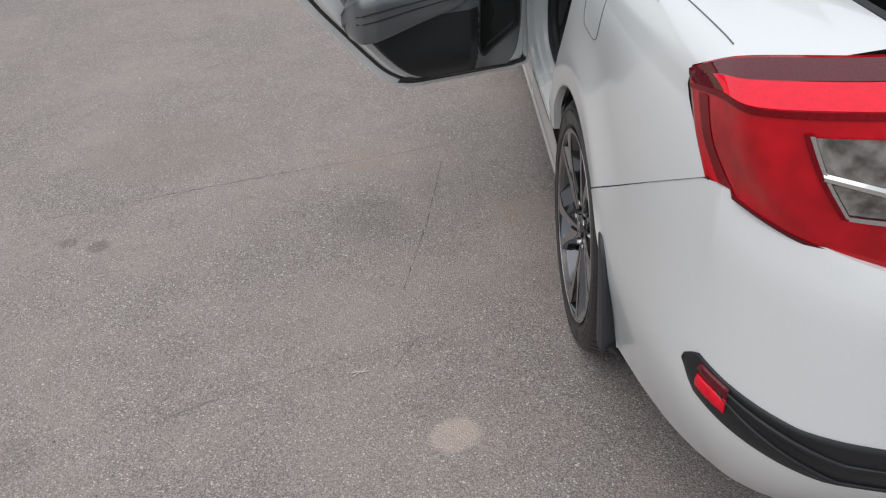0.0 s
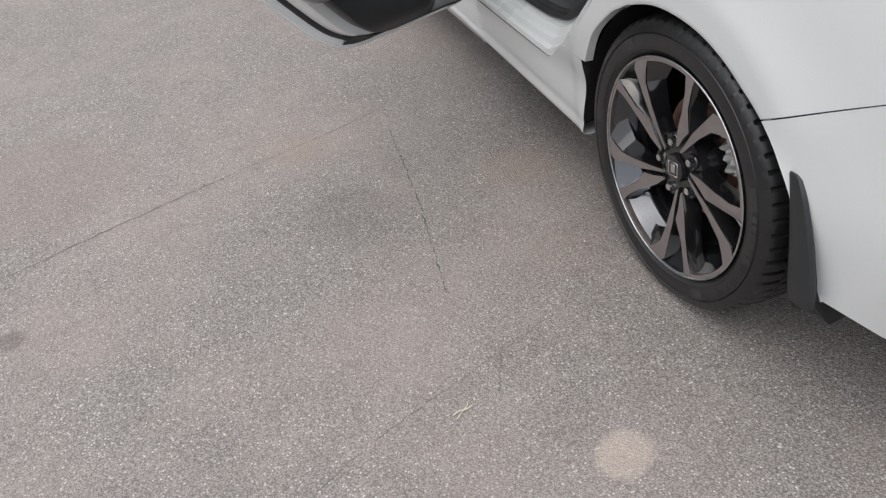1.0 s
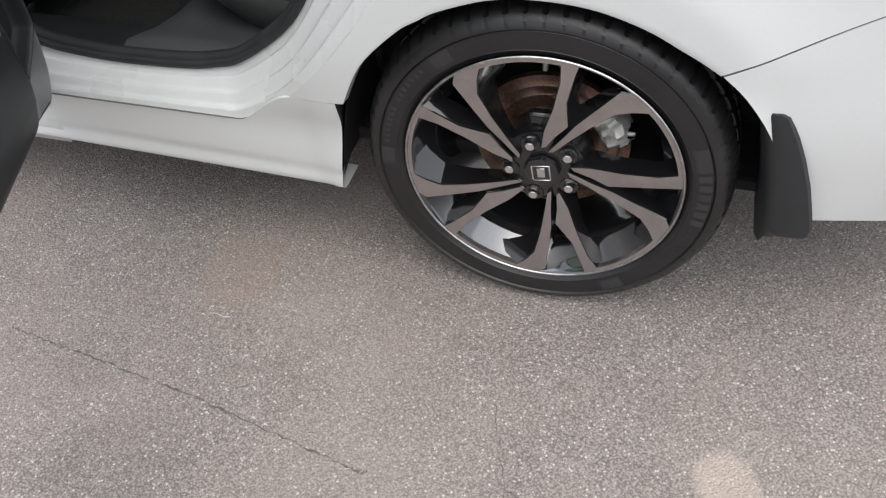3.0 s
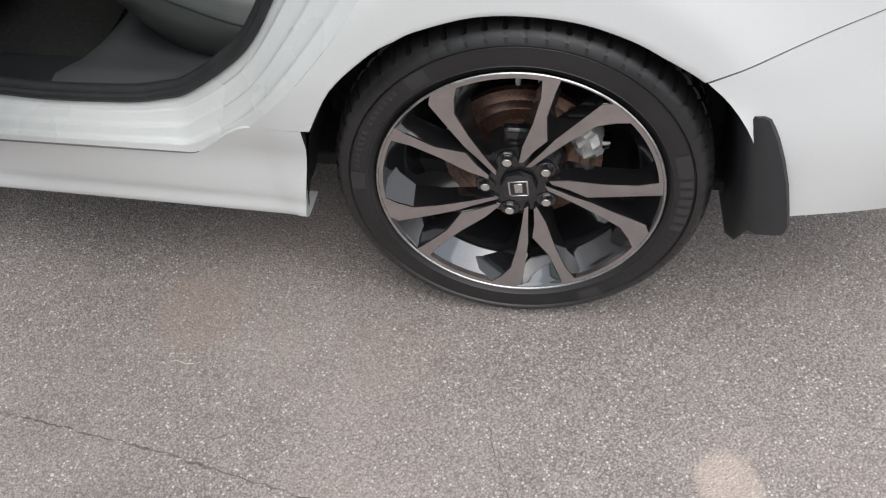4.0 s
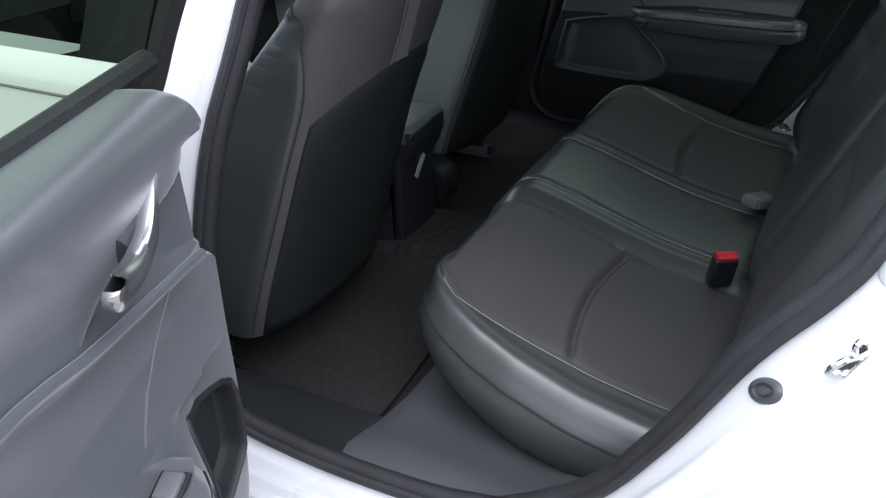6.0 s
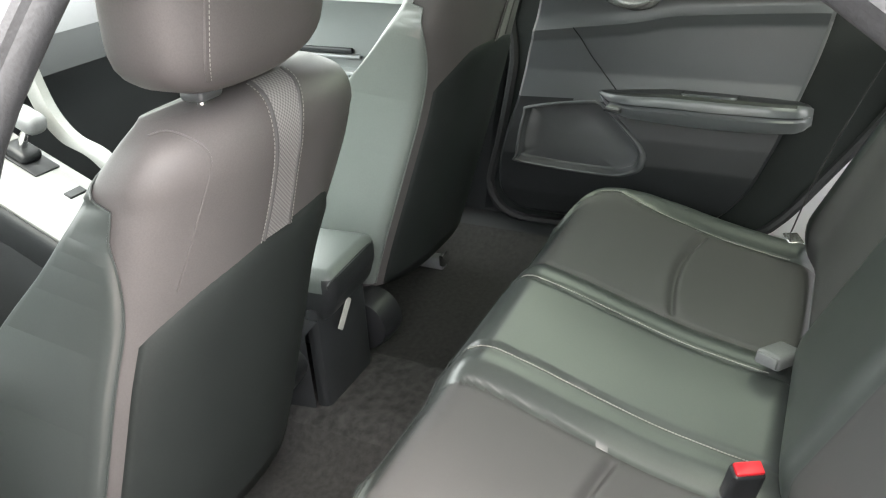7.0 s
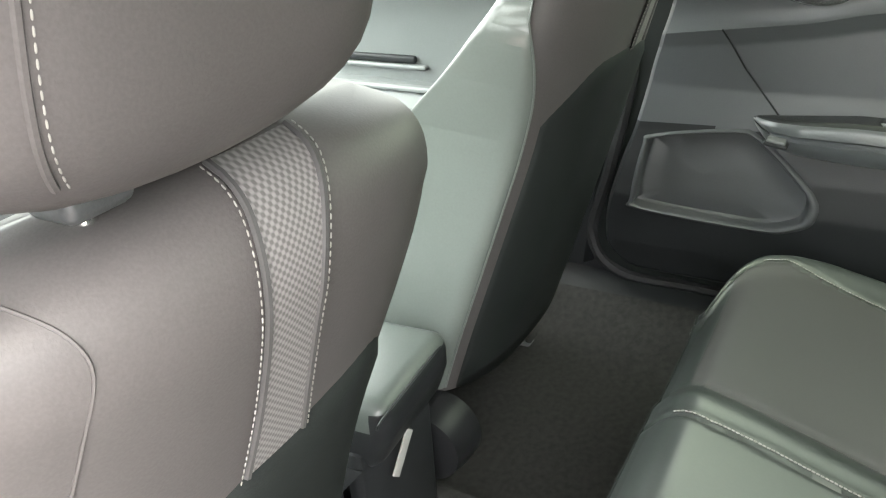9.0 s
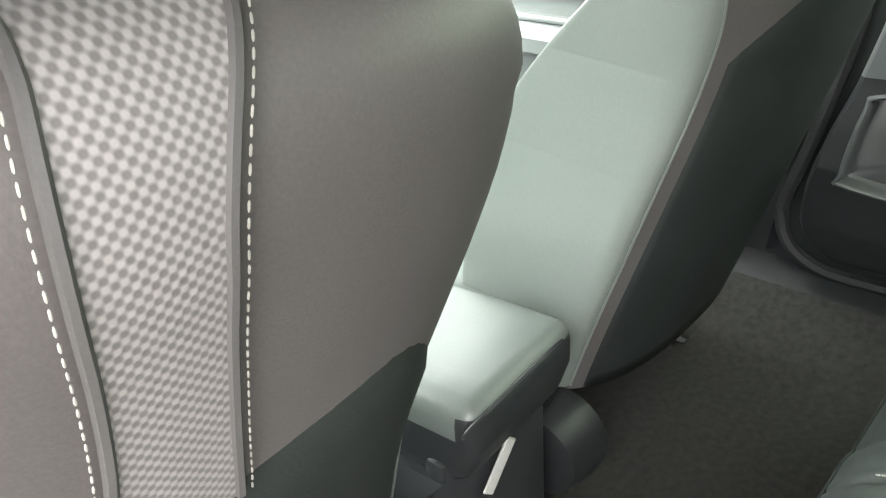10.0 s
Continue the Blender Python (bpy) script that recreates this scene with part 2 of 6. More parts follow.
def crom(pts, n=6, closed=False):
    """A smooth curve through the points, n steps a span."""
    p = [Vector(q) for q in pts]
    m = len(p)
    out = []
    for i in range(m if closed else m - 1):
        if closed:
            a, b, c, d = p[i - 1], p[i], p[(i + 1) % m], p[(i + 2) % m]
        else:
            a, b, c, d = p[max(i - 1, 0)], p[i], p[i + 1], p[min(i + 2, m - 1)]
        for k in range(n):
            t = k / n
            out.append(0.5 * ((2 * b) + (c - a) * t + (2 * a - 5 * b + 4 * c - d) * t * t + (3 * b - a - 3 * c + d) * t ** 3))
    if not closed:
        out.append(p[-1].copy())
    return out


def loft(rows, wrap=False, bm=None, mi=0):
    """A skin over rows of points; wrap closes each row."""
    bm = bm or bmesh.new()
    vs = [[bm.verts.new(q) for q in r] for r in rows]
    n = len(rows[0])
    for a, b in zip(vs, vs[1:]):
        for i in range(n if wrap else n - 1):
            j = (i + 1) % n
            q = list(dict.fromkeys((a[i], a[j], b[j], b[i])))
            if len(q) > 2:
                bm.faces.new(q).material_index = mi
    return bm


def tube(path, r, seg=8, bm=None, closed=False):
    bm = bm or bmesh.new()
    rings, m, u = [], len(path), None
    path = [Vector(q) for q in path]
    for i, q in enumerate(path):
        t = (path[(i + 1) % m] - path[i - 1]) if closed else (path[min(i + 1, m - 1)] - path[max(i - 1, 0)])
        t.normalize()
        if u is None:
            u = t.orthogonal().normalized()
        u = (u - t * u.dot(t)).normalized()
        w = t.cross(u)
        rr = r(i / max(1, m - 1)) if callable(r) else r
        rings.append([q + (u * math.cos(a) + w * math.sin(a)) * rr for a in (2 * math.pi * k / seg for k in range(seg))])
    vs = [[bm.verts.new(q) for q in ring] for ring in rings]
    for i in range(m if closed else m - 1):
        a, b = vs[i], vs[(i + 1) % m]
        if closed and i == m - 1:
            s0 = min(range(seg), key=lambda s: (a[0].co - b[s].co).length)
            b = b[s0:] + b[:s0]
        for k in range(seg):
            bm.faces.new((a[k], a[(k + 1) % seg], b[(k + 1) % seg], b[k]))
    if not closed:
        bm.faces.new(vs[0])
        bm.faces.new(vs[-1][::-1])
    return bm


def rbox(size, r=0.01, seg=2, m=None, bm=None):
    """A box with rounded edges, centred, moved by m."""
    bb = bmesh.new()
    bmesh.ops.create_cube(bb, size=1, matrix=Matrix.Diagonal((*size, 1)))
    if r:
        bmesh.ops.bevel(bb, geom=bb.edges[:], offset=min(r, min(size) * 0.49), segments=seg, affect="EDGES", profile=0.5)
    if m:
        bmesh.ops.transform(bb, matrix=m, verts=bb.verts[:])
    if bm is None:
        return bb
    me = bpy.data.meshes.new("tmp")
    bb.to_mesh(me)
    bb.free()
    bm.from_mesh(me)
    bpy.data.meshes.remove(me)
    return bm


def prism(poly, to3, d0, d1, r=0.0, seg=2):
    """A flat outline pushed from depth d0 to d1; to3(u, v, d) gives the place."""
    bm = bmesh.new()
    a = [bm.verts.new(to3(u, v, d0)) for u, v in poly]
    b = [bm.verts.new(to3(u, v, d1)) for u, v in poly]
    n = len(poly)
    bm.faces.new(a)
    top = bm.faces.new(b[::-1])
    for i in range(n):
        bm.faces.new((a[i], b[i], b[(i + 1) % n], a[(i + 1) % n]))
    if r:
        bmesh.ops.bevel(bm, geom=list(top.edges), offset=r, segments=seg, affect="EDGES", profile=0.5)
    bmesh.ops.triangulate(bm, faces=[f for f in bm.faces if len(f.verts) > 4])
    return bm


def lathe(profile, seg, centre):
    """A ring turned about the wheel's axle: profile of (x, r), seen from outside."""
    cx, cy, cz = centre
    return loft([[(cx + x, cy + r * math.sin(a), cz + r * math.cos(a)) for x, r in profile] for a in
                 (2 * math.pi * k / seg for k in range(seg + 1))])


def lerp_table(tab, v):
    if v <= tab[0][0]:
        return tab[0][1]
    for (a, p), (b, q) in zip(tab, tab[1:]):
        if v <= b:
            t = (v - a) / (b - a)
            return p + (q - p) * t
    return tab[-1][1]


def stitches(path, step, length, r, bm=None):
    """A row of short threads along a path."""
    bm = bm or bmesh.new()
    path = [Vector(q) for q in path]
    run, nxt = 0.0, 0.0
    for a, b in zip(path, path[1:]):
        d = (b - a).length
        while nxt < run + d:
            q = a.lerp(b, (nxt - run) / d)
            t = (b - a).normalized()
            tube([q - t * length / 2, q - t * length * 0.3 , q + t * length * 0.3, q + t * length / 2],
                 lambda s: r * (0.45 if s in (0, 1) else 1), 6, bm)
            nxt += step
        run += d
    return bm


# ---- ground ----
g = bmesh.new()
bmesh.ops.create_grid(g, x_segments=1, y_segments=1, size=400)
ground = tagged(part("ground", g, ASPHALT, smooth=False), "worn grey-brown asphalt parking ground with fine stones", "ground", kind="structure")


def crack(name, pts, width, seed):
    rnd = random.Random(seed)
    path = crom([(x, y, 0) for x, y in pts], 26)
    bm = bmesh.new()
    rows = []
    for i, q in enumerate(path):
        t = (path[min(i + 1, len(path) - 1)] - path[max(i - 1, 0)]).normalized()
        s = Vector((-t.y, t.x, 0))
        w = width * rnd.uniform(0.15, 1.0) * (1 if rnd.random() < 0.8 else 0.2)
        off = s * rnd.uniform(-0.003, 0.003)
        rows.append([q + off - s * w / 2 + Vector((0, 0, 0.0008)), q + off + s * w / 2 + Vector((0, 0, 0.0008))])
    part(name, loft(rows), CRACK, ground, smooth=False)


crack("crack", [(-1.205, 1.02), (-1.226, 0.876), (-1.26, 0.62), (-1.328, 0.262), (-1.335, 0.20)], 0.006, 1)
crack("crack", [(-1.30, -0.02), (-1.33, -0.08), (-1.36, -0.14)], 0.004, 2)
crack("crack", [(-2.6, 0.72), (-2.2, 0.86), (-1.75, 1.0), (-1.45, 1.08), (-1.2, 1.16)], 0.005, 3)
crack("crack", [(-1.95, -0.30), (-1.65, -0.15), (-1.45, -0.08), (-1.15, 0.02)], 0.0025, 4)


# unseen plain wall, added left of the car to block low sky light
tagged(part("blocking_wall", rbox((0.25, 40, 2.0), 0.02, 1, Matrix.Translation((-7.2, 2.0, 1.0))), BLOCKING_WALL), "unseen plain grey-green wall added to block low light", "wall", kind="structure")


# ---- the car ----
def thing(name, label, category, group=""):
    return tagged(new(name), label, category, group)


car = thing("car", "pearl white sedan with black alloy wheels and an open rear door", "car")

ZX = [(0.19, 0.855), (0.21, 0.864), (0.27, 0.869), (0.34, 0.868), (0.42, 0.886), (0.52, 0.892), (0.66, 0.894), (0.78, 0.893), (0.86, 0.889),
      (0.92, 0.881), (0.96, 0.868), (1.0, 0.84), (1.08, 0.80), (1.2, 0.725), (1.3, 0.655), (1.36, 0.60), (1.41, 0.50)]


def smooth_table(tab, v, h=0.025):
    return sum(lerp_table(tab, v + k * h) for k in (-1, -0.5, 0, 0.5, 1)) / 5


def bodyx(y, z):
    """Half the body's width at a station and height."""
    x = smooth_table(ZX, z)
    if y < -0.3:
        x -= 0.18 * (-0.3 - y) ** 2
    if y > 1.9:
        x -= 0.05 * (y - 1.9) ** 2
    r0 = math.hypot(y, z - 0.31)
    if r0 < 0.6 and -0.6 < y < 0.6:
        for r in (r0 - 0.012, r0 - 0.004, r0 + 0.004, r0 + 0.012):
            t = min(1, max(0, (0.56 - r) / 0.115))
            x += 0.25 * (0.011 * t ** 1.8 - 0.05 * max(0, 0.44 - r)) * min(1, max(0, (z - 0.36) / 0.15))
    # the wheel arch flares out a little inside a soft crease
    w = max(0, min(1, (0.45 - math.hypot(y, z - 0.317)) / 0.05))
    return x + 0.0045 * w * w * (3 - 2 * w)


def skin(y, z, out=0.0):
    return (-bodyx(y, z) - out, y, z)


ARCH = [(0.383, 0.235), (0.372, 0.324), (0.349, 0.426), (0.302, 0.516), (0.233, 0.586), (0.157, 0.632), (0.078, 0.658), (0.002, 0.664),
        (-0.076, 0.656), (-0.148, 0.633), (-0.214, 0.599), (-0.262, 0.568), (-0.30, 0.534), (-0.34, 0.48), (-0.375, 0.41), (-0.41, 0.34), (-0.435, 0.283)]


def flat(pts, n, closed=False):
    return [(q.x, q.y) for q in crom([(a, b, 0) for a, b in pts], n, closed)]


# rear quarter: skin from the wheel arch outwards, and the shoulder above it
pairs = [((0.349, 0.426), (0.449, 0.424)), ((0.302, 0.516), (0.347, 0.527)), ((0.233, 0.586), (0.234, 0.676)), ((0.192, 0.613), (0.144, 0.856)),
         ((0.157, 0.632), (0.110, 0.93)), ((0.078, 0.658), (0.0, 0.93)), ((0.002, 0.664), (-0.13, 0.93)), ((-0.076, 0.656), (-0.29, 0.93)),
         ((-0.148, 0.633), (-0.47, 0.93)), ((-0.20, 0.606), (-0.655, 0.93)), ((-0.235, 0.587), (-0.71, 0.895)), ((-0.260, 0.571), (-0.757, 0.856))]
inner = flat([a for a, b in pairs], 5)
outer = flat([b for a, b in pairs[:5]], 5)[:-1] + flat([b for a, b in pairs[4:10]], 5)[:-1] + flat([b for a, b in pairs[9:]], 5)
N = 48
rows = []
for k in range(N + 1):
    t = k / N
    rows.append([skin(a[0] + (b[0] - a[0]) * t, a[1] + (b[1] - a[1]) * t) for a, b in zip(inner, outer)])
lip1 = [(-bodyx(*a) + 0.002, a[0] * 0.99, 0.31 + (a[1] - 0.31) * 0.99) for a in inner]
lip2 = [(-bodyx(*a) + 0.022, a[0] * 0.985, 0.31 + (a[1] - 0.31) * 0.985) for a in inner]
bm = loft([lip2, lip1] + rows)
# shoulder and rear deck edge
DECK = [(0.0, 0.93, 1.0), (0.14, 0.938, 0.9965), (0.28, 0.947, 0.991), (0.5, 0.974, 0.966), (0.68, 0.994, 0.93), (0.84, 1.005, 0.88), (1.0, 1.012, 0.81)]
LA = [(-0.856, -0.645, 0.972), (-0.834, -0.690, 1.000), (-0.80, -0.730, 1.018), (-0.704, -0.779, 1.030), (-0.62, -0.80, 1.036)]
lamp_edge = crom([(-bodyx(-0.655, 0.93), -0.655, 0.93)] + LA[:4], 6)
drows = []
for t, z, kx in DECK:
    row = []
    end = lamp_edge[round(t * (len(lamp_edge) - 1))]
    for i in range(26):
        y = outer[20 + i][0]
        rise = 0.03 * max(0, min(1, (0.1 - y) / 0.7))
        q = Vector((-bodyx(y, 0.93) * kx, y, z + (rise if t else 0)))
        w = max(0, (i - 15) / 10) ** 1.5
        tgt = q.lerp(end, w) if t else q
        row.append(tuple(tgt))
    drows.append(row)
loft(drows, bm=bm)
bmesh.ops.remove_doubles(bm, verts=bm.verts, dist=0.0006)
quarter = part("quarter_panel", bm, PAINT, car)

part("bumper_joint", tube([skin(-0.262 - 0.495 * k / 20, 0.5715 + 0.2845 * k / 20, 0.0002) for k in range(21)], 0.0005, 6), GAP, car)

# the deck inwards of the shoulder, up to the boot opening's gutter
tail = drows[-1]
rows = [tail, [(x + 0.05, y, z + 0.006) for x, y, z in tail], [(x + 0.09, y, z + 0.004) for x, y, z in tail], [(x + 0.10, y, z - 0.02) for x, y, z in tail],
        [(x + 0.13, y, z - 0.03) for x, y, z in tail], [(x + 0.135, y, z - 0.10) for x, y, z in tail]]
part("deck_side", loft(rows), PAINT, car)
part("boot_seal", tube([(x + 0.137, y, z - 0.024) for x, y, z in tail], 0.012), RUBBER, car)
gap = [drows[4][i] for i in range(6, 24)]
part("panel_gap", tube([(x, y, z + 0.0004) for x, y, z in gap], 0.0011, 6), GAP, car)

# fuel flap, a thin raised plate with a dark joint round it
ff = [(-0.012, 0.985), (-0.004, 0.93), (-0.005, 0.868), (-0.014, 0.848), (-0.033, 0.839), (-0.10, 0.838), (-0.135, 0.842), (-0.155, 0.86), (-0.165, 0.93), (-0.160, 0.985)]
part("fuel_flap_joint", tube([skin(y, z, 0.0005) for y, z in flat(ff, 6)], 0.0013, 6), GAP, car)

# rocker
def rocker_top(y):
    """Height of the joint above the rocker: level under the door, sweeping up behind it."""
    t = max(0.0, min(1.0, (0.575 - y) / 0.135))
    return 0.343 + 0.081 * (t ** 1.6 * (2.6 - 1.6 * t))


rows = []
ys = [0.36 + 0.008 * i for i in range(30)] + [0.61 + 0.1 * i for i in range(20)]
for y in ys:
    zb = 0.203 + 0.03 * (y - 0.39)
    zt = rocker_top(y)
    ye = max(y, 0.387)
    row = [(-0.79, ye, zb - 0.006), (-0.846, ye, zb - 0.006), (-0.860, ye, zb - 0.004)]
    for k in range(25):
        z = zb + (zt - zb) * k / 24
        yy = y
        if y < 0.39:
            yy = max(y, 0.389 - max(0, (z - 0.21)) * 0.17)
        lip = 0.0035 * math.exp(-((z - zb - 0.006) / 0.012) ** 2) - 0.002 * math.exp(-((z - zb - 0.034) / 0.012) ** 2)
        row.append((-bodyx(max(yy, 0.40), z) - lip, yy, z))
    row.append((row[-1][0] + 0.004, row[-1][1], row[-1][2] + 0.001))
    row.append((row[-1][0] + 0.012, row[-1][1], row[-1][2] - 0.002))
    rows.append(row)
part("rocker_panel", loft(rows), PAINT, car)
back = rows[0][7:]
part("rocker_end_cap", loft([[(x, y + 0.001, z) for x, y, z in back], [(max(x, -0.72), y + 0.03, z) for x, y, z in back]]), LINER, car)
part("sill_joint", tube([(-bodyx(y, rocker_top(y)) - 0.0002, y, rocker_top(y) + 0.001) for y in [0.56 + 0.006 * i for i in range(7)] + [0.62 + 0.05 * i for i in range(13)]], lambda t: 0.0007 + 0.0010 * min(1, t * 2), 6), GAP, car)

# wheel arch liner
al = flat(ARCH, 4)
rows = []
for x, k in ((-0.872, 0.985), (-0.86, 1.0), (-0.80, 1.03), (-0.62, 1.03)):
    rows.append([(x, a * k, 0.31 + (b - 0.31) * k) for a, b in al])
part("arch_liner", loft(rows), LINER, car)
part("arch_inner_wall", loft([[(-0.62, a, b) for a, b in al], [(-0.62, a * 0.1, 0.3 + (b - 0.3) * 0.05) for a, b in al]]), LINER, car)

# rear bumper
PLAN = [(-0.887, -0.30), (-0.886, -0.42), (-0.880, -0.55), (-0.866, -0.68), (-0.842, -0.79), (-0.80, -0.875), (-0.725, -0.945), (-0.62, -0.985),
        (-0.45, -1.02), (-0.2, -1.035), (0.0, -1.04)]
TOPZ = [0.593, 0.662, 0.737, 0.812, 0.856, 0.848, 0.826, 0.81, 0.80, 0.80, 0.80]
INSET = [0.015, 0.02, 0.035, 0.055, 0.08, 0.095, 0.11, 0.12, 0.12, 0.12, 0.12]
plan = crom([(x, y, z) for (x, y), z in zip(PLAN, TOPZ)], 6)
inset = [lerp_table(list(enumerate(INSET)), i / 6) for i in range(len(plan))]


def bumper(i, z):
    """Place on the bumper's skin at plan index i and height z."""
    i0 = min(int(i), len(plan) - 2)
    f = i - i0
    q = plan[i0].lerp(plan[i0 + 1], f)
    t = (plan[i0 + 1] - plan[i0])
    nrm = Vector((-t.y, t.x, 0)).normalized() * -1
    if nrm.dot(Vector((q.x, q.y + 0.3, 0))) < 0:
        nrm = -nrm
    ins = inset[i0]
    low = max(0, (0.52 - z) / 0.235)
    up = max(0, (z - (q.z - 0.05)) / 0.05) * (0.018 if i > 18 else 0.004)
    d = -ins * low ** 1.7 - up
    return Vector((q.x, q.y, z)) + nrm * d, nrm


rows = []
rear_arch = flat(ARCH[11:], 6)
col0 = [rear_arch[round(k * (len(rear_arch) - 1) / 16)] for k in range(17)]
rows.append([(-bodyx(a, b) + 0.02, a + 0.004, b) for a, b in col0])
rows.append([(-bodyx(a, b), a, b) for a, b in col0])
for i in range(4, len(plan)):
    zb = 0.283 + 0.012 * min(1, i / 20)
    zt = plan[i].z + (0.005 if 14 <= i <= 25 else -0.0015)
    row = []
    for k in range(17):
        z = zt + (zb - zt) * k / 16
        q = bumper(i, z)[0]
        if i < 12:
            w = (i - 4) / 8
            a, b = col0[k]
            base = Vector((-bodyx(a, b), a, b))
            q = base.lerp(q, min(1, 0.35 + 0.65 * w)) if i > 4 else base.lerp(q, 0.35)
        if i <= 25:
            w = max(0.0, 1 - k / 5)
            s = Vector((-bodyx(q.y, q.z) + 0.0006, q.y, q.z))
            q = q.lerp(s, w * w * (3 - 2 * w))
        row.append(q)
    row.append(row[-1] + Vector((0.05, 0.05, -0.004)))
    nr = bumper(i, zt)[1]
    row.insert(0, row[0] - nr * (0.05 if i > 25 else 0.012) + Vector((0, 0, 0.003 if i > 25 else -0.004)))
    rows.append(row)
for k in (0, 1):
    rows[k].insert(0, (rows[k][0][0] + 0.012, rows[k][0][1], rows[k][0][2] - 0.004))
    rows[k].append((rows[k][-1][0] + 0.05, rows[k][-1][1] + 0.02, rows[k][-1][2] - 0.004))
half = [list(map(Vector, r)) for r in rows]
full = half + [[Vector((-q.x, q.y, q.z)) for q in r] for r in half[-2::-1]]
part("rear_bumper", loft(full), PAINT, car)


def bumper_patch(name, i0, i1, up, lo, material, out, n=14, m=6, label="", parent=car):
    rows = []
    for a in range(n + 1):
        t = a / n
        i = i0 + (i1 - i0) * t
        row = []
        for b in range(m + 1):
            z = up(t) + (lo(t) - up(t)) * b / m
            q, nr = bumper(i, z)
            row.append(q + nr * (out + 0.004 * math.sin(math.pi * b / m)))
        rows.append(row)
    return thick(part(name, loft(rows), material, parent, label), 0.006)


vent = bumper_patch("bumper_vent", 22.9, 48, lambda t: 0.556 + 0.028 * min(1, t / 0.07) * max(0, 1 - t * 2) - 0.015 * t, lambda t: 0.538 - 0.028 * min(1, t / 0.06) - 0.062 * min(1, t * 1.6), BLACK_TRIM, 0.002, 26, 8, "black plastic vent")
bumper_patch("reflector", 25.4, 29.2, lambda t: 0.548 - 0.008 * t, lambda t: 0.520 - 0.008 * t, BRIGHT_RED, 0.0065, 5, 4, "red reflector", vent)
bumper_patch("reflector_hood", 25.5, 29.3, lambda t: 0.571 - 0.008 * t, lambda t: 0.5485 - 0.008 * t, DEEP_RED, 0.0062, 5, 4, "dark red lens above the reflector", vent)

for z0, dz, o in ((0.562, -0.055, 0.007), (0.548, -0.085, 0.006)):
    path = []
    for k in range(25):
        q, nr = bumper(27.5 + 20 * k / 24, z0 + dz * min(1, k / 14))
        path.append(q + nr * o)
    part("vent_fold", tube(path, lambda s: 0.001 + 0.004 * math.sin(math.pi * min(1, s * 1.2)), 8), BLACK_TRIM, vent)

# tail lamp
LB = [(-0.857, -0.657, 0.955), (-0.856, -0.775, 0.990), (-0.842, -0.868, 1.005), (-0.735, -0.925, 1.018), (-0.62, -0.945, 1.024)]
LC = [(-0.8555, -0.700, 0.903), (-0.846, -0.80, 0.915), (-0.820, -0.882, 0.92), (-0.725, -0.938, 0.928), (-0.61, -0.958, 0.93)]
LD = [(-0.852, -0.757, 0.856), (-0.808, -0.85, 0.842), (-0.755, -0.90, 0.825), (-0.67, -0.94, 0.806), (-0.60, -0.955, 0.80)]
lc = [crom(r, 8) for r in (LA, LB, LC, LD)]
lamp_cols = [[lc[0][j]] + crom([lc[1][j], lc[2][j], lc[3][j]], 6) for j in range(len(lc[0]))]


def lamp_at(u, v):
    """Place on the lamp: u from front to inboard 0..1, v from deck edge 0 to bottom 1."""
    n, m = len(lamp_cols) - 1, len(lamp_cols[0]) - 1
    a, b = min(u * n, n - 1e-6), min(v * m, m - 1e-6)
    i, j = int(a), int(b)
    p = lamp_cols[i][j].lerp(lamp_cols[i + 1][j], a - i)
    q = lamp_cols[i][j + 1].lerp(lamp_cols[i + 1][j + 1], a - i)
    return p.lerp(q, b - j)


def lamp_patch(name, u0, u1, v0, v1, material, out, parent, nu=10, nv=6, label="", slant=0.0):
    rows = []
    c = Vector((-0.6, -0.6, 0.9))
    for a in range(nu + 1):
        row = []
        for b in range(nv + 1):
            q = lamp_at(u0 + (u1 - u0) * a / nu + slant * b / nv, v0 + (v1 - v0) * b / nv)
            row.append(q + (q - c).normalized() * out)
        rows.append(row)
    return part(name, loft(rows), material, parent, label)


lamp = thick(part("tail_lamp", loft(lamp_cols), RED, car, "red wraparound tail lamp lens", angle=30), 0.02)
m1 = 1.0 / 13
lamp_patch("lamp_top", 0.0, 0.98, 0.004, m1 * 0.48, DEEP_RED, 0.0012, lamp, 60, 4, "dark red upper lens")
lamp_patch("light_bar", 0.22, 0.895, m1 * 0.50, m1 * 0.98, BRIGHT_RED, 0.0016, lamp, 60, 6, "bright red light strip", 0.07)
lamp_patch("lamp_corner", 0.0, 0.215, m1 * 0.50, m1 * 0.98, DEEP_RED, 0.0012, lamp, 40, 6, "", 0.07)
lamp_patch("lamp_shade_band", 0.0, 0.98, m1 * 1.02, m1 * 2.0, DARK_RED, 0.0012, lamp, 60, 8)
lamp_patch("lamp_edge_band", 0.02, 0.98, 0.93, 0.995, DEEP_RED, 0.0012, lamp, 60, 4)
# Dark reflection on the lens side, painted as a darker red strip.
lamp_patch("lamp_side_reflection", 0.10, 0.17, 0.175, 0.925, DARK_RED, 0.0012, lamp, 10, 30)
clear = lamp_patch("reverse_lens", 0.63, 0.94, 0.27, 0.68, CLEAR, 0.0022, lamp, 10, 8, "clear faceted reversing lens", 0.05)
lamp_patch("lens_frame", 0.61, 0.63, 0.25, 0.70, DARK_RED, 0.004, lamp, 2, 8, "", 0.05)
lamp_patch("lens_rim", 0.625, 0.635, 0.26, 0.69, SILVER, 0.0045, lamp, 2, 8, "", 0.05)
lamp_patch("lens_rim", 0.68, 0.985, 0.678, 0.70, SILVER, 0.0045, lamp, 16, 2)
bm = bmesh.new()
rows = []
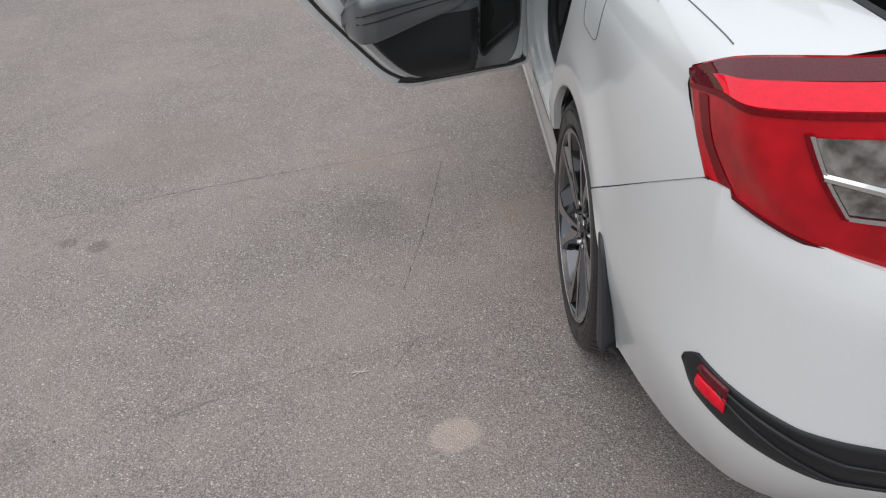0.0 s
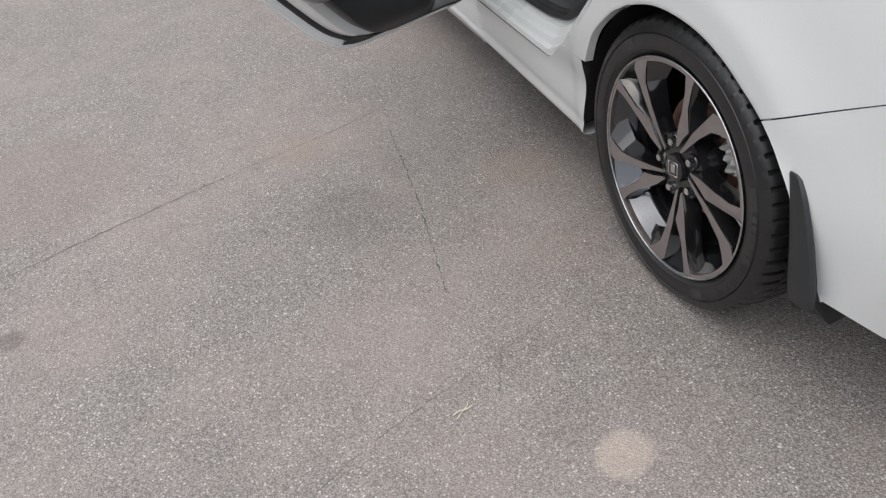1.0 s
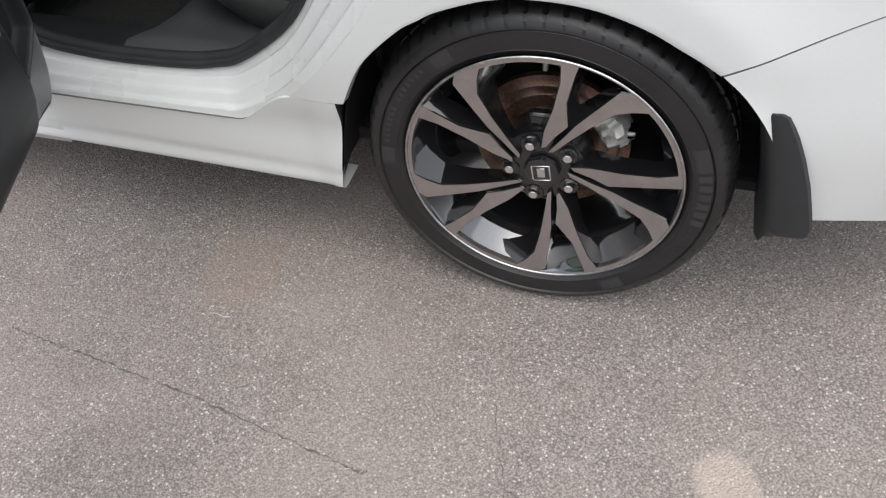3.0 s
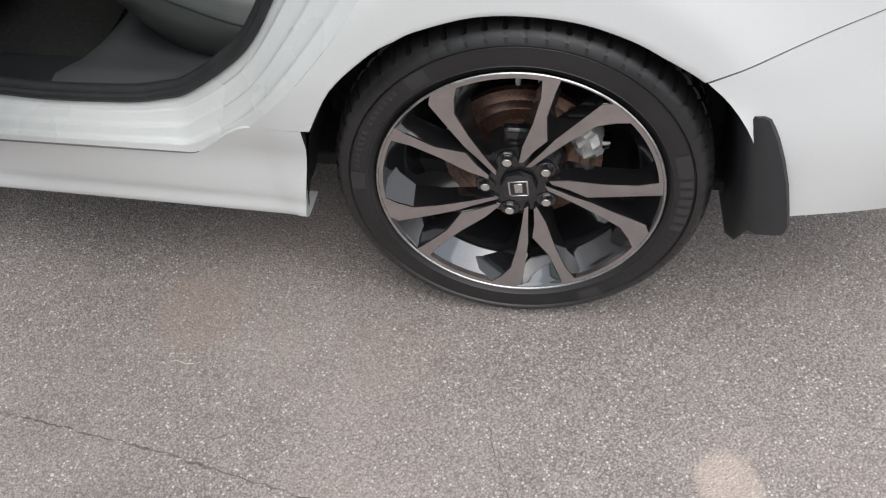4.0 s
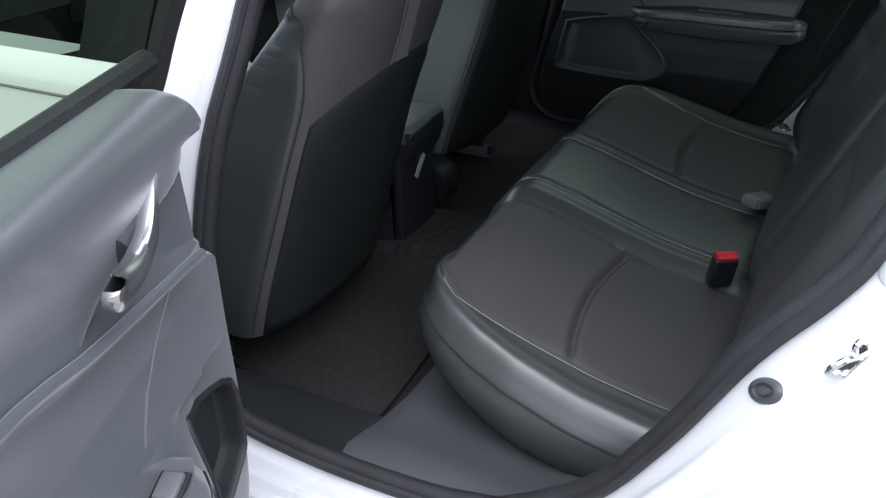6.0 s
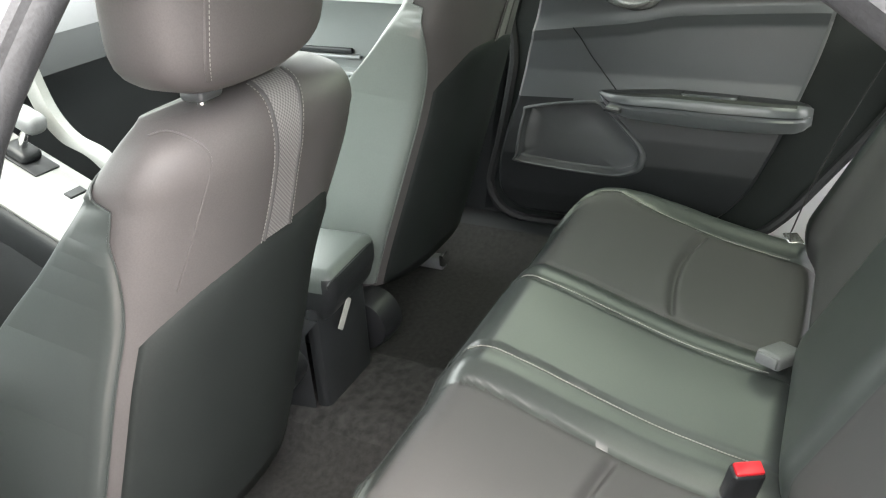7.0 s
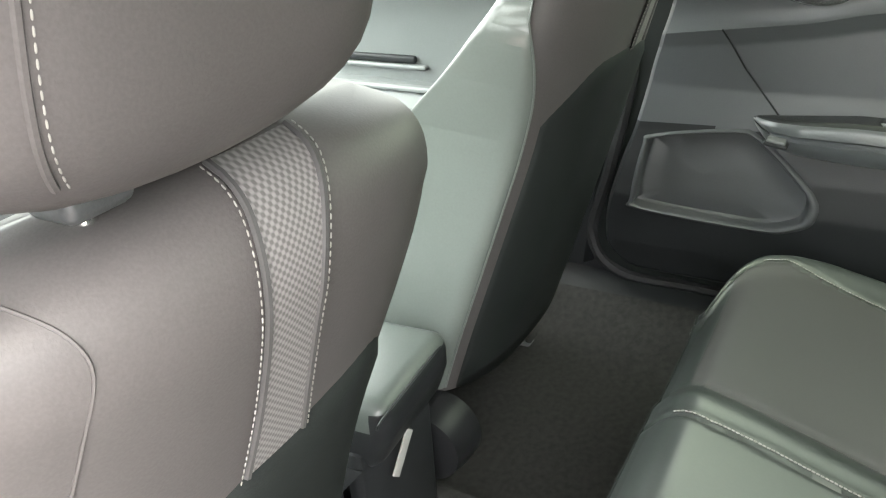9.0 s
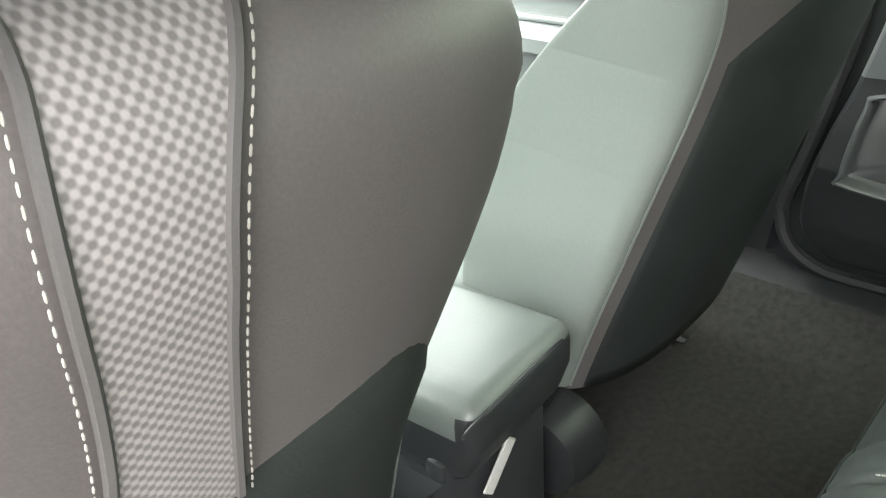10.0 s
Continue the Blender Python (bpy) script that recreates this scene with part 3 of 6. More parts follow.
for a in range(9):
    u = 0.65 + 0.34 * a / 8
    v = 0.46 + 0.16 * a / 8
    rows.append([lamp_at(u, v + d) + Vector((-0.4, -0.9, 0.1)) * o for d, o in ((0.0, 0.003), (0.018, 0.007), (0.04, 0.007), (0.055, 0.003))])
part("chrome_bar", loft(rows, bm=bm), CHROME, lamp, "chrome bar across the lens")
rows = [[lamp_cols[-1][j] + Vector(d) for j in range(len(lamp_cols[0]))] for d in ((0.001, 0, 0), (0.02, 0.01, 0), (0.06, 0.06, 0))]
part("lamp_end_trim", loft(rows), BLACK_TRIM, car)

# mud flap
rows = []
for z, y0, w in ((0.512, -0.326, 0.026), (0.505, -0.324, 0.038), (0.46, -0.334, 0.048), (0.41, -0.345, 0.055), (0.35, -0.356, 0.062), (0.28, -0.366, 0.068), (0.24, -0.372, 0.070), (0.225, -0.375, 0.066), (0.218, -0.378, 0.058)):
    zo = 0.512 - (0.512 - z) * 0.80
    zi = 0.512 - (0.512 - z) * 1.14
    rows.append([(-0.68, y0, zi), (-0.80, y0, zi), (-0.868, y0 + 0.002, (zi + zo) / 2), (-0.893, y0 - 0.006, zo), (-0.901, y0 - 0.018, zo), (-0.902, y0 - w * 0.7, zo), (-0.900, y0 - w, zo), (-0.893, y0 - w - 0.005, zo), (-0.876, y0 - w + 0.012, zo), (-0.80, y0 - 0.030, zi), (-0.68, y0 - 0.020, zi)])
bm = loft(rows, True)
bm.faces.new([v for v in bm.verts][:11])
bm.faces.new([v for v in bm.verts][-11:])
part("mud_flap", bm, FLAP, car, "dark grey plastic mud flap")

# ---- wheel ----
WC = Vector((0, 0, 0.317))
TYP = [(-0.880, 0.2415), (-0.886, 0.2475), (-0.8900, 0.2535), (-0.8912, 0.2545), (-0.8905, 0.2555), (-0.8918, 0.262), (-0.8925, 0.275), (-0.8908, 0.2862), (-0.8922, 0.2872), (-0.8902, 0.2885), (-0.8922, 0.2905), (-0.8885, 0.302), (-0.880, 0.311), (-0.872, 0.3155), (-0.858, 0.3195),
       (-0.835, 0.3215), (-0.833, 0.3155), (-0.825, 0.3155), (-0.823, 0.322), (-0.785, 0.3225), (-0.783, 0.3155), (-0.773, 0.3155), (-0.771, 0.3225), (-0.735, 0.322), (-0.733, 0.3155),
       (-0.725, 0.3155), (-0.723, 0.3215), (-0.69, 0.3195), (-0.67, 0.311), (-0.66, 0.28), (-0.672, 0.235)]
SEG = 384
rows = []
for s in range(SEG + 1):
    a = 2 * math.pi * s / SEG
    ring = []
    for k, (x, r) in enumerate(TYP):
        ph = s % 6
        if k in (12, 13, 14, 15) and ph == 0:
            r -= (0.0025, 0.006, 0.006, 0.006)[k - 12]
        if k in (18, 19, 22, 23) and (s + 3) % 6 == 0:
            r -= 0.004
        y, z = r * math.sin(a), WC.z + r * math.cos(a)
        if z < 0.004:
            z = 0.001 + (z - 0.004) * 0.2
            z = max(z, 0.0005)
            x -= 0.004 if x < -0.86 else 0
        ring.append((x, y, z))
    rows.append(ring)
tyre = part("tyre", loft(rows), TYRE, None, "low-profile black road tyre", angle=28)
wheel = lathe([(-0.8800, 0.2415), (-0.8885, 0.2430), (-0.8895, 0.2405), (-0.8870, 0.2365), (-0.880, 0.2330), (-0.868, 0.2285), (-0.838, 0.2045), (-0.832, 0.2015), (-0.80, 0.2000), (-0.70, 0.2020), (-0.672, 0.2145), (-0.672, 0.235)], 144, WC)
wheel = part("wheel", wheel, BARREL, car, "gloss black alloy wheel with machined spoke faces")
tyre.parent = wheel
part("rim_lip", lathe([(-0.8889, 0.2432), (-0.8903, 0.2418), (-0.8901, 0.2396), (-0.8885, 0.2384)], 144, WC), LIP, wheel, "bright scuffed rim edge")


def pol(r, a, x):
    a = radians(a)
    return (x, r * math.sin(a), WC.z + r * math.cos(a))


def dish(r):
    return -0.8868 + 0.022 * (1 - min(1, r / 0.24)) ** 1.2


B_OUT = [(0.241, 36.5), (0.242, 30), (0.242, 24.0), (0.215, 29.5), (0.190, 34.0), (0.140, 37.2), (0.09, 41.5), (0.048, 50), (0.044, 60), (0.09, 49), (0.125, 46.5), (0.168, 43), (0.228, 40.2)]
N_OUT = [(0.242, -6.5), (0.242, -13.5), (0.218, -13.2), (0.164, -13.6), (0.116, -21.5), (0.085, -15), (0.055, -6), (0.052, 2), (0.09, -1.5), (0.145, -7.0), (0.20, -8.0)]


def blade(outline, spin):
    """A spoke: black body and machined face of its own."""
    front = [pol(r, a + spin, dish(r)) for r, a in outline]
    ctr_r = sum(r for r, a in outline) / len(outline)
    ctr_a = sum(a for r, a in outline) / len(outline)
    back = []
    for r, a in outline:
        k = 2.05 if r > 0.07 else 1.25
        back.append(pol(r * 0.975, ctr_a + (a - ctr_a) * k + spin, dish(r) + 0.040 - 0.006 * r / 0.24))
    bm = bmesh.new()
    f = [bm.verts.new(q) for q in front]
    b = [bm.verts.new(q) for q in back]
    n = len(f)
    for i in range(n):
        bm.faces.new((f[i], b[i], b[(i + 1) % n], f[(i + 1) % n]))
    top = bm.faces.new(f)
    bmesh.ops.bevel(bm, geom=list(top.edges), offset=0.0014, segments=1, affect="EDGES")
    bmesh.ops.triangulate(bm, faces=[q for q in bm.faces if len(q.verts) > 4])
    part("spoke", bm, WHEEL_PAINT, wheel, angle=25)
    fb = bmesh.new()
    c = [pol(r + (ctr_r - r) * 0.02, a + (ctr_a - a) * 0.03 + spin, dish(r) - 0.0012) for r, a in outline]
    fc = fb.faces.new([fb.verts.new(q) for q in c])
    bmesh.ops.triangulate(fb, faces=[fc])
    part("spoke_face", fb, MACHINED, wheel, angle=25)


for u in range(5):
    blade(B_OUT, 72 * u)
    blade(N_OUT, 72 * u)
    # machined band along the rim that joins the two spokes
    rows = []
    for k in range(13):
        a = 72 * u + 26 - 35 * k / 12
        rows.append([pol(r, a, dish(r) - o) for r, o in ((0.2315, -0.02), (0.2315, 0.0010), (0.2400, 0.0014), (0.2420, 0.0))])
    part("rim_band", loft(rows), MACHINED, wheel)
hubm = lathe([(-0.862, 0.0), (-0.862, 0.036), (-0.8635, 0.044), (-0.861, 0.062), (-0.855, 0.074), (-0.835, 0.08), (-0.80, 0.082)], 60, WC)
part("hub", hubm, GLOSS_BLACK, wheel)
part("centre_cap", lathe([(-0.8745, 0.0), (-0.8745, 0.027), (-0.873, 0.0305), (-0.865, 0.032)], 8, WC), GLOSS_BLACK, wheel, "dark centre cap")
# plain badge on the cap: a silver rounded frame round a small plate
bm = bmesh.new()
for (u0, v0, u1, v1) in ((-0.017, -0.014, -0.014, 0.016), (0.014, -0.014, 0.017, 0.016), (-0.017, 0.0145, 0.017, 0.0165), (-0.015, -0.0165, 0.015, -0.0145),
                         (-0.007, -0.009, 0.007, 0.011)):
    rbox((0.0022, u1 - u0, v1 - v0), 0.0006, 1, Matrix.Translation((-0.8752, (u0 + u1) / 2, WC.z + (v0 + v1) / 2)), bm)
bmesh.ops.rotate(bm, verts=bm.verts[:], cent=(-0.875, 0, WC.z), matrix=Matrix.Rotation(radians(-8), 3, "X"))
part("badge", bm, SILVER, wheel, "plain silver badge")
for d in (22, 94, 166, 238, 310):
    c = Vector(pol(0.05715, d, -0.866))
    nut = bmesh.new()
    bmesh.ops.create_cone(nut, segments=6, radius1=0.0105, radius2=0.0085, depth=0.016, cap_ends=True)
    bmesh.ops.bevel(nut, geom=nut.edges[:], offset=0.0012, segments=2, affect="EDGES")
    bmesh.ops.transform(nut, matrix=Matrix.Translation(c) @ Matrix.Rotation(radians(-90), 4, "Y"), verts=nut.verts[:])
    part("lug_nut", nut, CHROME, wheel, "chrome lug nut")
    part("lug_recess", lathe([(-0.8625, 0.0115), (-0.865, 0.0165), (-0.862, 0.018)], 20, (0, c.y, c.z)), GLOSS_BLACK, wheel)
# brake behind the spokes
disc = part("brake_disc", lathe([(-0.80, 0.05), (-0.80, 0.075), (-0.785, 0.078), (-0.785, 0.100), (-0.7858, 0.1015), (-0.785, 0.103), (-0.785, 0.118), (-0.7858, 0.1195), (-0.785, 0.121), (-0.785, 0.132), (-0.786, 0.141), (-0.772, 0.141), (-0.772, 0.06)], 72, WC), RUST, car, "rusty brake disc")
cal = bmesh.new()
secs = []
for k in range(17):
    a = -79 + 42 * k / 16
    f = 1 - abs(k - 8) / 8
    g = min(1, f * 3.2)
    lump = 0.006 * math.sin(k * 1.35)
    sec = [(-0.772, 0.150), (-0.800, 0.152), (-0.818 - lump, 0.146), (-0.826 - lump, 0.132), (-0.824 + lump, 0.112), (-0.812, 0.100), (-0.790, 0.098)]
    secs.append([pol(0.124 + (r - 0.124) * (0.25 + 0.75 * g), a, -0.79 + (x + 0.79) * (0.3 + 0.7 * g)) for x, r in sec])
loft(secs, True, cal)
cal.faces.new(cal.verts[:7])
cal.faces.new(cal.verts[-7:])
caliper = part("brake_caliper", cal, CALIPER, car, "cast grey brake caliper")
part("caliper_bolt", rbox((0.03, 0.02, 0.02), 0.006, 2, Matrix.Translation(pol(0.150, -68, -0.80))), CHROME, caliper)
part("disc_hat", rbox((0.03, 0.045, 0.045), 0.012, 3, Matrix.Translation(pol(0.082, 8, -0.83))), GLOSS_BLACK, car)
for q in (pol(0.178, 4, -0.79), pol(0.178, -10, -0.79)):
    part("brake_bracket", rbox((0.02, 0.010, 0.045), 0.004, 2, Matrix.Translation(q)), CALIPER, car, "cast brake bracket")
part("axle_carrier", rbox((0.12, 0.12, 0.16), 0.03, 2, Matrix.Translation((-0.70, 0, 0.33))), LINER, car)
part("valve_stem", tube([pol(0.216, 246, -0.85), pol(0.206, 246, -0.875)], 0.004), RUBBER, wheel)


def side_text(txt, a0, r, size, gap):
    """Raised characters round the sidewall."""
    a = a0
    for ch in txt:
        if ch != " ":
            cu = bpy.data.curves.new("size_mark", "FONT")
            cu.body, cu.size, cu.extrude, cu.align_x, cu.align_y = ch, size, 0.0004, "CENTER", "CENTER"
            ob = new("size_mark", cu)
            cu.materials.append(TYRE_MARK)
            ob.parent = tyre
            turn = Matrix(((0, 0, -1), (-1, 0, 0), (0, 1, 0))).to_4x4()
            ob.matrix_basis = Matrix.Translation(pol(r, a, -0.8928)) @ Matrix.Rotation(radians(-a), 4, "X") @ turn
        a -= gap


side_text("235 40 R 18", -104, 0.274, 0.016, 2.6)


def side_bar(a0, a1, r0, r1, parent=tyre, n=10):
    rows = []
    for k in range(n + 1):
        a = a0 + (a1 - a0) * k / n
        rows.append([pol(r0, a, -0.8919), pol((r0 + r1) / 2, a, -0.8931), pol(r1, a, -0.8919)])
    part("maker_mark", loft(rows), TYRE_MARK, parent)


for k in range(8):
    side_bar(-70 - k * 4.1, -72.8 - k * 4.1, 0.264, 0.284, n=2)
for k in range(14):
    side_bar(82 - k * 2.6 - (2 if k > 6 else 0), 80.4 - k * 2.6 - (2 if k > 6 else 0), 0.270, 0.281, n=2)
for k in range(20):
    side_bar(84 - k * 1.3, 83.2 - k * 1.3, 0.256, 0.261, n=1)
for k in range(16):
    side_bar(-110 - k * 1.3, -110.8 - k * 1.3, 0.255, 0.260, n=1)
for a0 in (-67, -144, 92, 40):
    side_bar(a0, a0 - 9 if a0 < 0 else a0 - 8, 0.262, 0.286)


# ---- door opening ----
FL = [(1.12, 0.42), (1.07, 0.345), (0.9, 0.343), (0.72, 0.343), (0.62, 0.343), (0.563, 0.346), (0.454, 0.415), (0.347, 0.527), (0.234, 0.676), (0.144, 0.856), (0.110, 0.93), (0.10, 1.0), (0.13, 1.10),
      (0.24, 1.21), (0.42, 1.30), (0.60, 1.345), (0.80, 1.365), (0.92, 1.36), (0.98, 1.25), (1.03, 1.10), (1.08, 0.90), (1.11, 0.65)]
SL = [(1.11, 0.50), (1.05, 0.425), (0.9, 0.400), (0.72, 0.402), (0.64, 0.414), (0.58, 0.435), (0.47, 0.52), (0.392, 0.639), (0.319, 0.782), (0.262, 0.865), (0.235, 0.915), (0.215, 0.99), (0.235, 1.08),
      (0.31, 1.17), (0.45, 1.26), (0.60, 1.305), (0.77, 1.32), (0.86, 1.305), (0.90, 1.22), (0.955, 1.06), (1.015, 0.86), (1.07, 0.65)]


def side_x(z, inset):
    return -(smooth_table(ZX, z) - inset)


fl, sl = flat(FL, 6, True), flat(SL, 6, True)
rows = []
M = 60
for k in range(M + 1):
    t = k / M
    row = []
    for (a, b), (c, d) in zip(fl, sl):
        y, z = a + (c - a) * t, b + (d - b) * t
        xo, xi = -bodyx(a, b), side_x(max(d, 0.5), 0.102 - 0.054 * max(0, min(1, (d - 0.95) / 0.18)))
        flat_part = 1 if b < 0.45 else max(0.14, 1 - (b - 0.45) * 4.5)
        step = smooth_table([(0, 0), (0.05, 0.03), (0.16, 0.05), (0.20, 0.20), (0.26, 0.24), (0.42, 0.34), (0.47, 0.45), (0.53, 0.49), (0.70, 0.62), (0.74, 0.74), (0.80, 0.80), (1, 1)], t, 0.012)
        rise = smooth_table([(0, 0), (0.05, 0.08), (0.16, 0.22), (0.20, 0.21), (0.26, 0.24), (0.42, 0.47), (0.47, 0.46), (0.53, 0.50), (0.70, 0.74), (0.74, 0.73), (0.80, 0.76), (1, 1)], t, 0.012)
        step, rise = t + (step - t) * flat_part, t + (rise - t) * flat_part
        x = xo + (xi - xo) * max(0, step)
        y, z = a + (c - a) * rise, b + (d - b) * rise
        row.append((x, y, z))
    rows.append(row)
rows.insert(0, [(q[0] + 0.004, q[1] + (q[1] - r[1]) * 0.8, q[2] + (q[2] - r[2]) * 0.8) for q, r in zip(rows[0], rows[1])])
jamb = part("door_jamb", loft(rows, True), JAMB, car, "white painted door jamb and sill", angle=85)
inner_edge = rows[-1]
part("door_seal", tube([(x + 0.004, y, z) for x, y, z in inner_edge], 0.016, 10, closed=True), RUBBER, car, "black rubber door seal")
part("seal_lip", tube([(x - 0.010, y + 0.0, z) for x, y, z in rows[-2]], 0.008, 8, closed=True), RUBBER, car, "black rubber lip")


def jamb_at(y, z):
    """Place and outward direction on the jamb nearest to a height and station."""
    best = min(((q[1] - y) ** 2 + (q[2] - z) ** 2, r, i) for r, row in enumerate(rows[1:-1], 1) for i, q in enumerate(row))
    _, r, i = best
    q = Vector(rows[r][i])
    n = (Vector(rows[r + 1][i]) - Vector(rows[r - 1][i])).cross(Vector(rows[r][(i + 1) % len(rows[r])]) - Vector(rows[r][i - 1])).normalized()
    return q, (n if n.x < 0 else -n)


def on_jamb(y, z, spin=0):
    q, n = jamb_at(y, z)
    return Matrix.Translation(q) @ n.to_track_quat("Z", "Y").to_matrix().to_4x4() @ Matrix.Rotation(radians(spin), 4, "Z")


# striker, rubber plug and blanking cap on the jamb
st = bmesh.new()
tube(crom([(-0.020, -0.010, -0.002), (-0.021, -0.011, 0.020), (-0.012, -0.007, 0.028), (0.002, 0.0, 0.020), (0.008, 0.004, -0.002)], 6), 0.0042, 8, st)
tube(crom([(0.006, 0.003, 0.004), (0.014, 0.010, 0.018), (0.021, 0.017, 0.020), (0.024, 0.020, 0.002)], 6), 0.0038, 8, st)
rbox((0.046, 0.014, 0.003), 0.001, 1, Matrix.Translation((0.002, 0.0, 0.001)) @ Matrix.Rotation(radians(32), 4, "Z"), st)
bmesh.ops.scale(st, vec=(0.8, 0.8, 0.75), verts=st.verts[:])
bmesh.ops.transform(st, matrix=on_jamb(0.236, 0.819, 40), verts=st.verts[:])
part("door_striker", st, CHROME, car, "chrome door striker")


def turned(profile, seg=24):
    return loft([[(r * math.cos(a), r * math.sin(a), h) for r, h in profile] for a in (2 * math.pi * k / seg for k in range(seg + 1))])


pl = turned([(0.0, 0.006), (0.005, 0.006), (0.006, 0.002), (0.009, 0.002), (0.010, 0.0065), (0.014, 0.0055), (0.017, 0.0), (0.018, -0.008)])
bmesh.ops.transform(pl, matrix=on_jamb(0.307, 0.751, 30) @ Matrix.Diagonal((1.25, 0.82, 0.7, 1)), verts=pl.verts[:])
part("jamb_plug", pl, SILL, car, "dark grey oval rubber plug")
pl = turned([(0.0, 0.0025), (0.014, 0.0025), (0.0165, 0.0005), (0.0175, -0.004)])
bmesh.ops.transform(pl, matrix=on_jamb(0.215, 0.906) @ Matrix.Diagonal((1.15, 1.15, 1, 1)), verts=pl.verts[:])
part("jamb_cap", pl, JAMB, car, "white plastic blanking cap")

# ---- rear doors ----
# the door is drawn closed, then swung open about its hinge
HINGE, SWING = Vector((-0.87, 1.05, 0)), 70


def swung(ob):
    ob.matrix_basis = Matrix.Translation(HINGE) @ Matrix.Rotation(radians(-SWING), 4, "Z") @ Matrix.Translation(-HINGE)
    return ob


DOOR = [(1.035, 0.40), (1.0, 0.358), (0.85, 0.354), (0.68, 0.354), (0.61, 0.355), (0.565, 0.362), (0.52, 0.381), (0.465, 0.425), (0.366, 0.542), (0.25, 0.69), (0.185, 0.83), (0.145, 0.93), (0.14, 0.99), (0.35, 1.0), (0.6, 1.005), (0.85, 1.01), (0.96, 1.01), (1.0, 0.90), (1.03, 0.65)]
dl = flat(DOOR, 5, True)
cy, cz = 0.66, 0.68


def shrink(k, x, dz=0.0, pts=dl):
    return [(x(a, b), cy + (a - cy) * k, cz + (b - cz) * k + dz) for a, b in pts]


rows = [shrink(0.02, lambda a, b: -0.895), shrink(0.5, lambda a, b: -bodyx(cy + (a - cy) * 0.5, cz + (b - cz) * 0.5)), shrink(0.8, lambda a, b: -bodyx(cy + (a - cy) * 0.8, cz + (b - cz) * 0.8)),
        shrink(0.985, lambda a, b: -bodyx(a, b)), shrink(0.998, lambda a, b: -bodyx(a, b) + 0.002), shrink(1.0, lambda a, b: -bodyx(a, b) + 0.007), shrink(0.998, lambda a, b: -bodyx(a, b) + 0.013),
        shrink(0.985, lambda a, b: -bodyx(a, b) + 0.015), shrink(0.98, lambda a, b: -bodyx(a, b) + 0.019), shrink(0.90, lambda a, b: -bodyx(a, b) + 0.022), shrink(0.892, lambda a, b: -bodyx(a, b) + 0.030),
        shrink(0.872, lambda a, b: -0.825), shrink(0.858, lambda a, b: -0.803), shrink(0.84, lambda a, b: -0.797), shrink(0.3, lambda a, b: -0.797)]
door = swung(part("rear_door", loft(rows, True), PAINT, car, "white rear door standing wide open"))
# rubber strip on the step between the hem and the inner sheet
wst = [shrink(k, lambda a, b, x=x: -bodyx(a, b) + x) for k, x in ((0.925, 0.019), (0.921, 0.030), (0.910, 0.037), (0.897, 0.040), (0.884, 0.044), (0.876, 0.046))]
part("door_weatherstrip", loft(wst, True), RUBBER, door, "black door weatherstrip")
part("hem_sealer", tube([(x - 0.001, y, z) for x, y, z in shrink(0.972, lambda a, b: -bodyx(a, b) + 0.019)], 0.0014, 5, closed=True), GAP, door)
low = sorted((q for q in dl if q[1] < 0.40 and q[0] > 0.53), key=lambda q: q[0])
rows = []
for k, x in ((0.985, -0.868), (0.975, -0.856), (0.94, -0.846), (0.90, -0.835), (0.87, -0.805), (0.85, -0.79)):
    rows.append([(x, cy + (a - cy) * k, cz + (b - cz) * (k - 0.004)) for a, b in low])
part("lower_door_strip", loft(rows), RUBBER, door, "black rubber strip under the door trim")


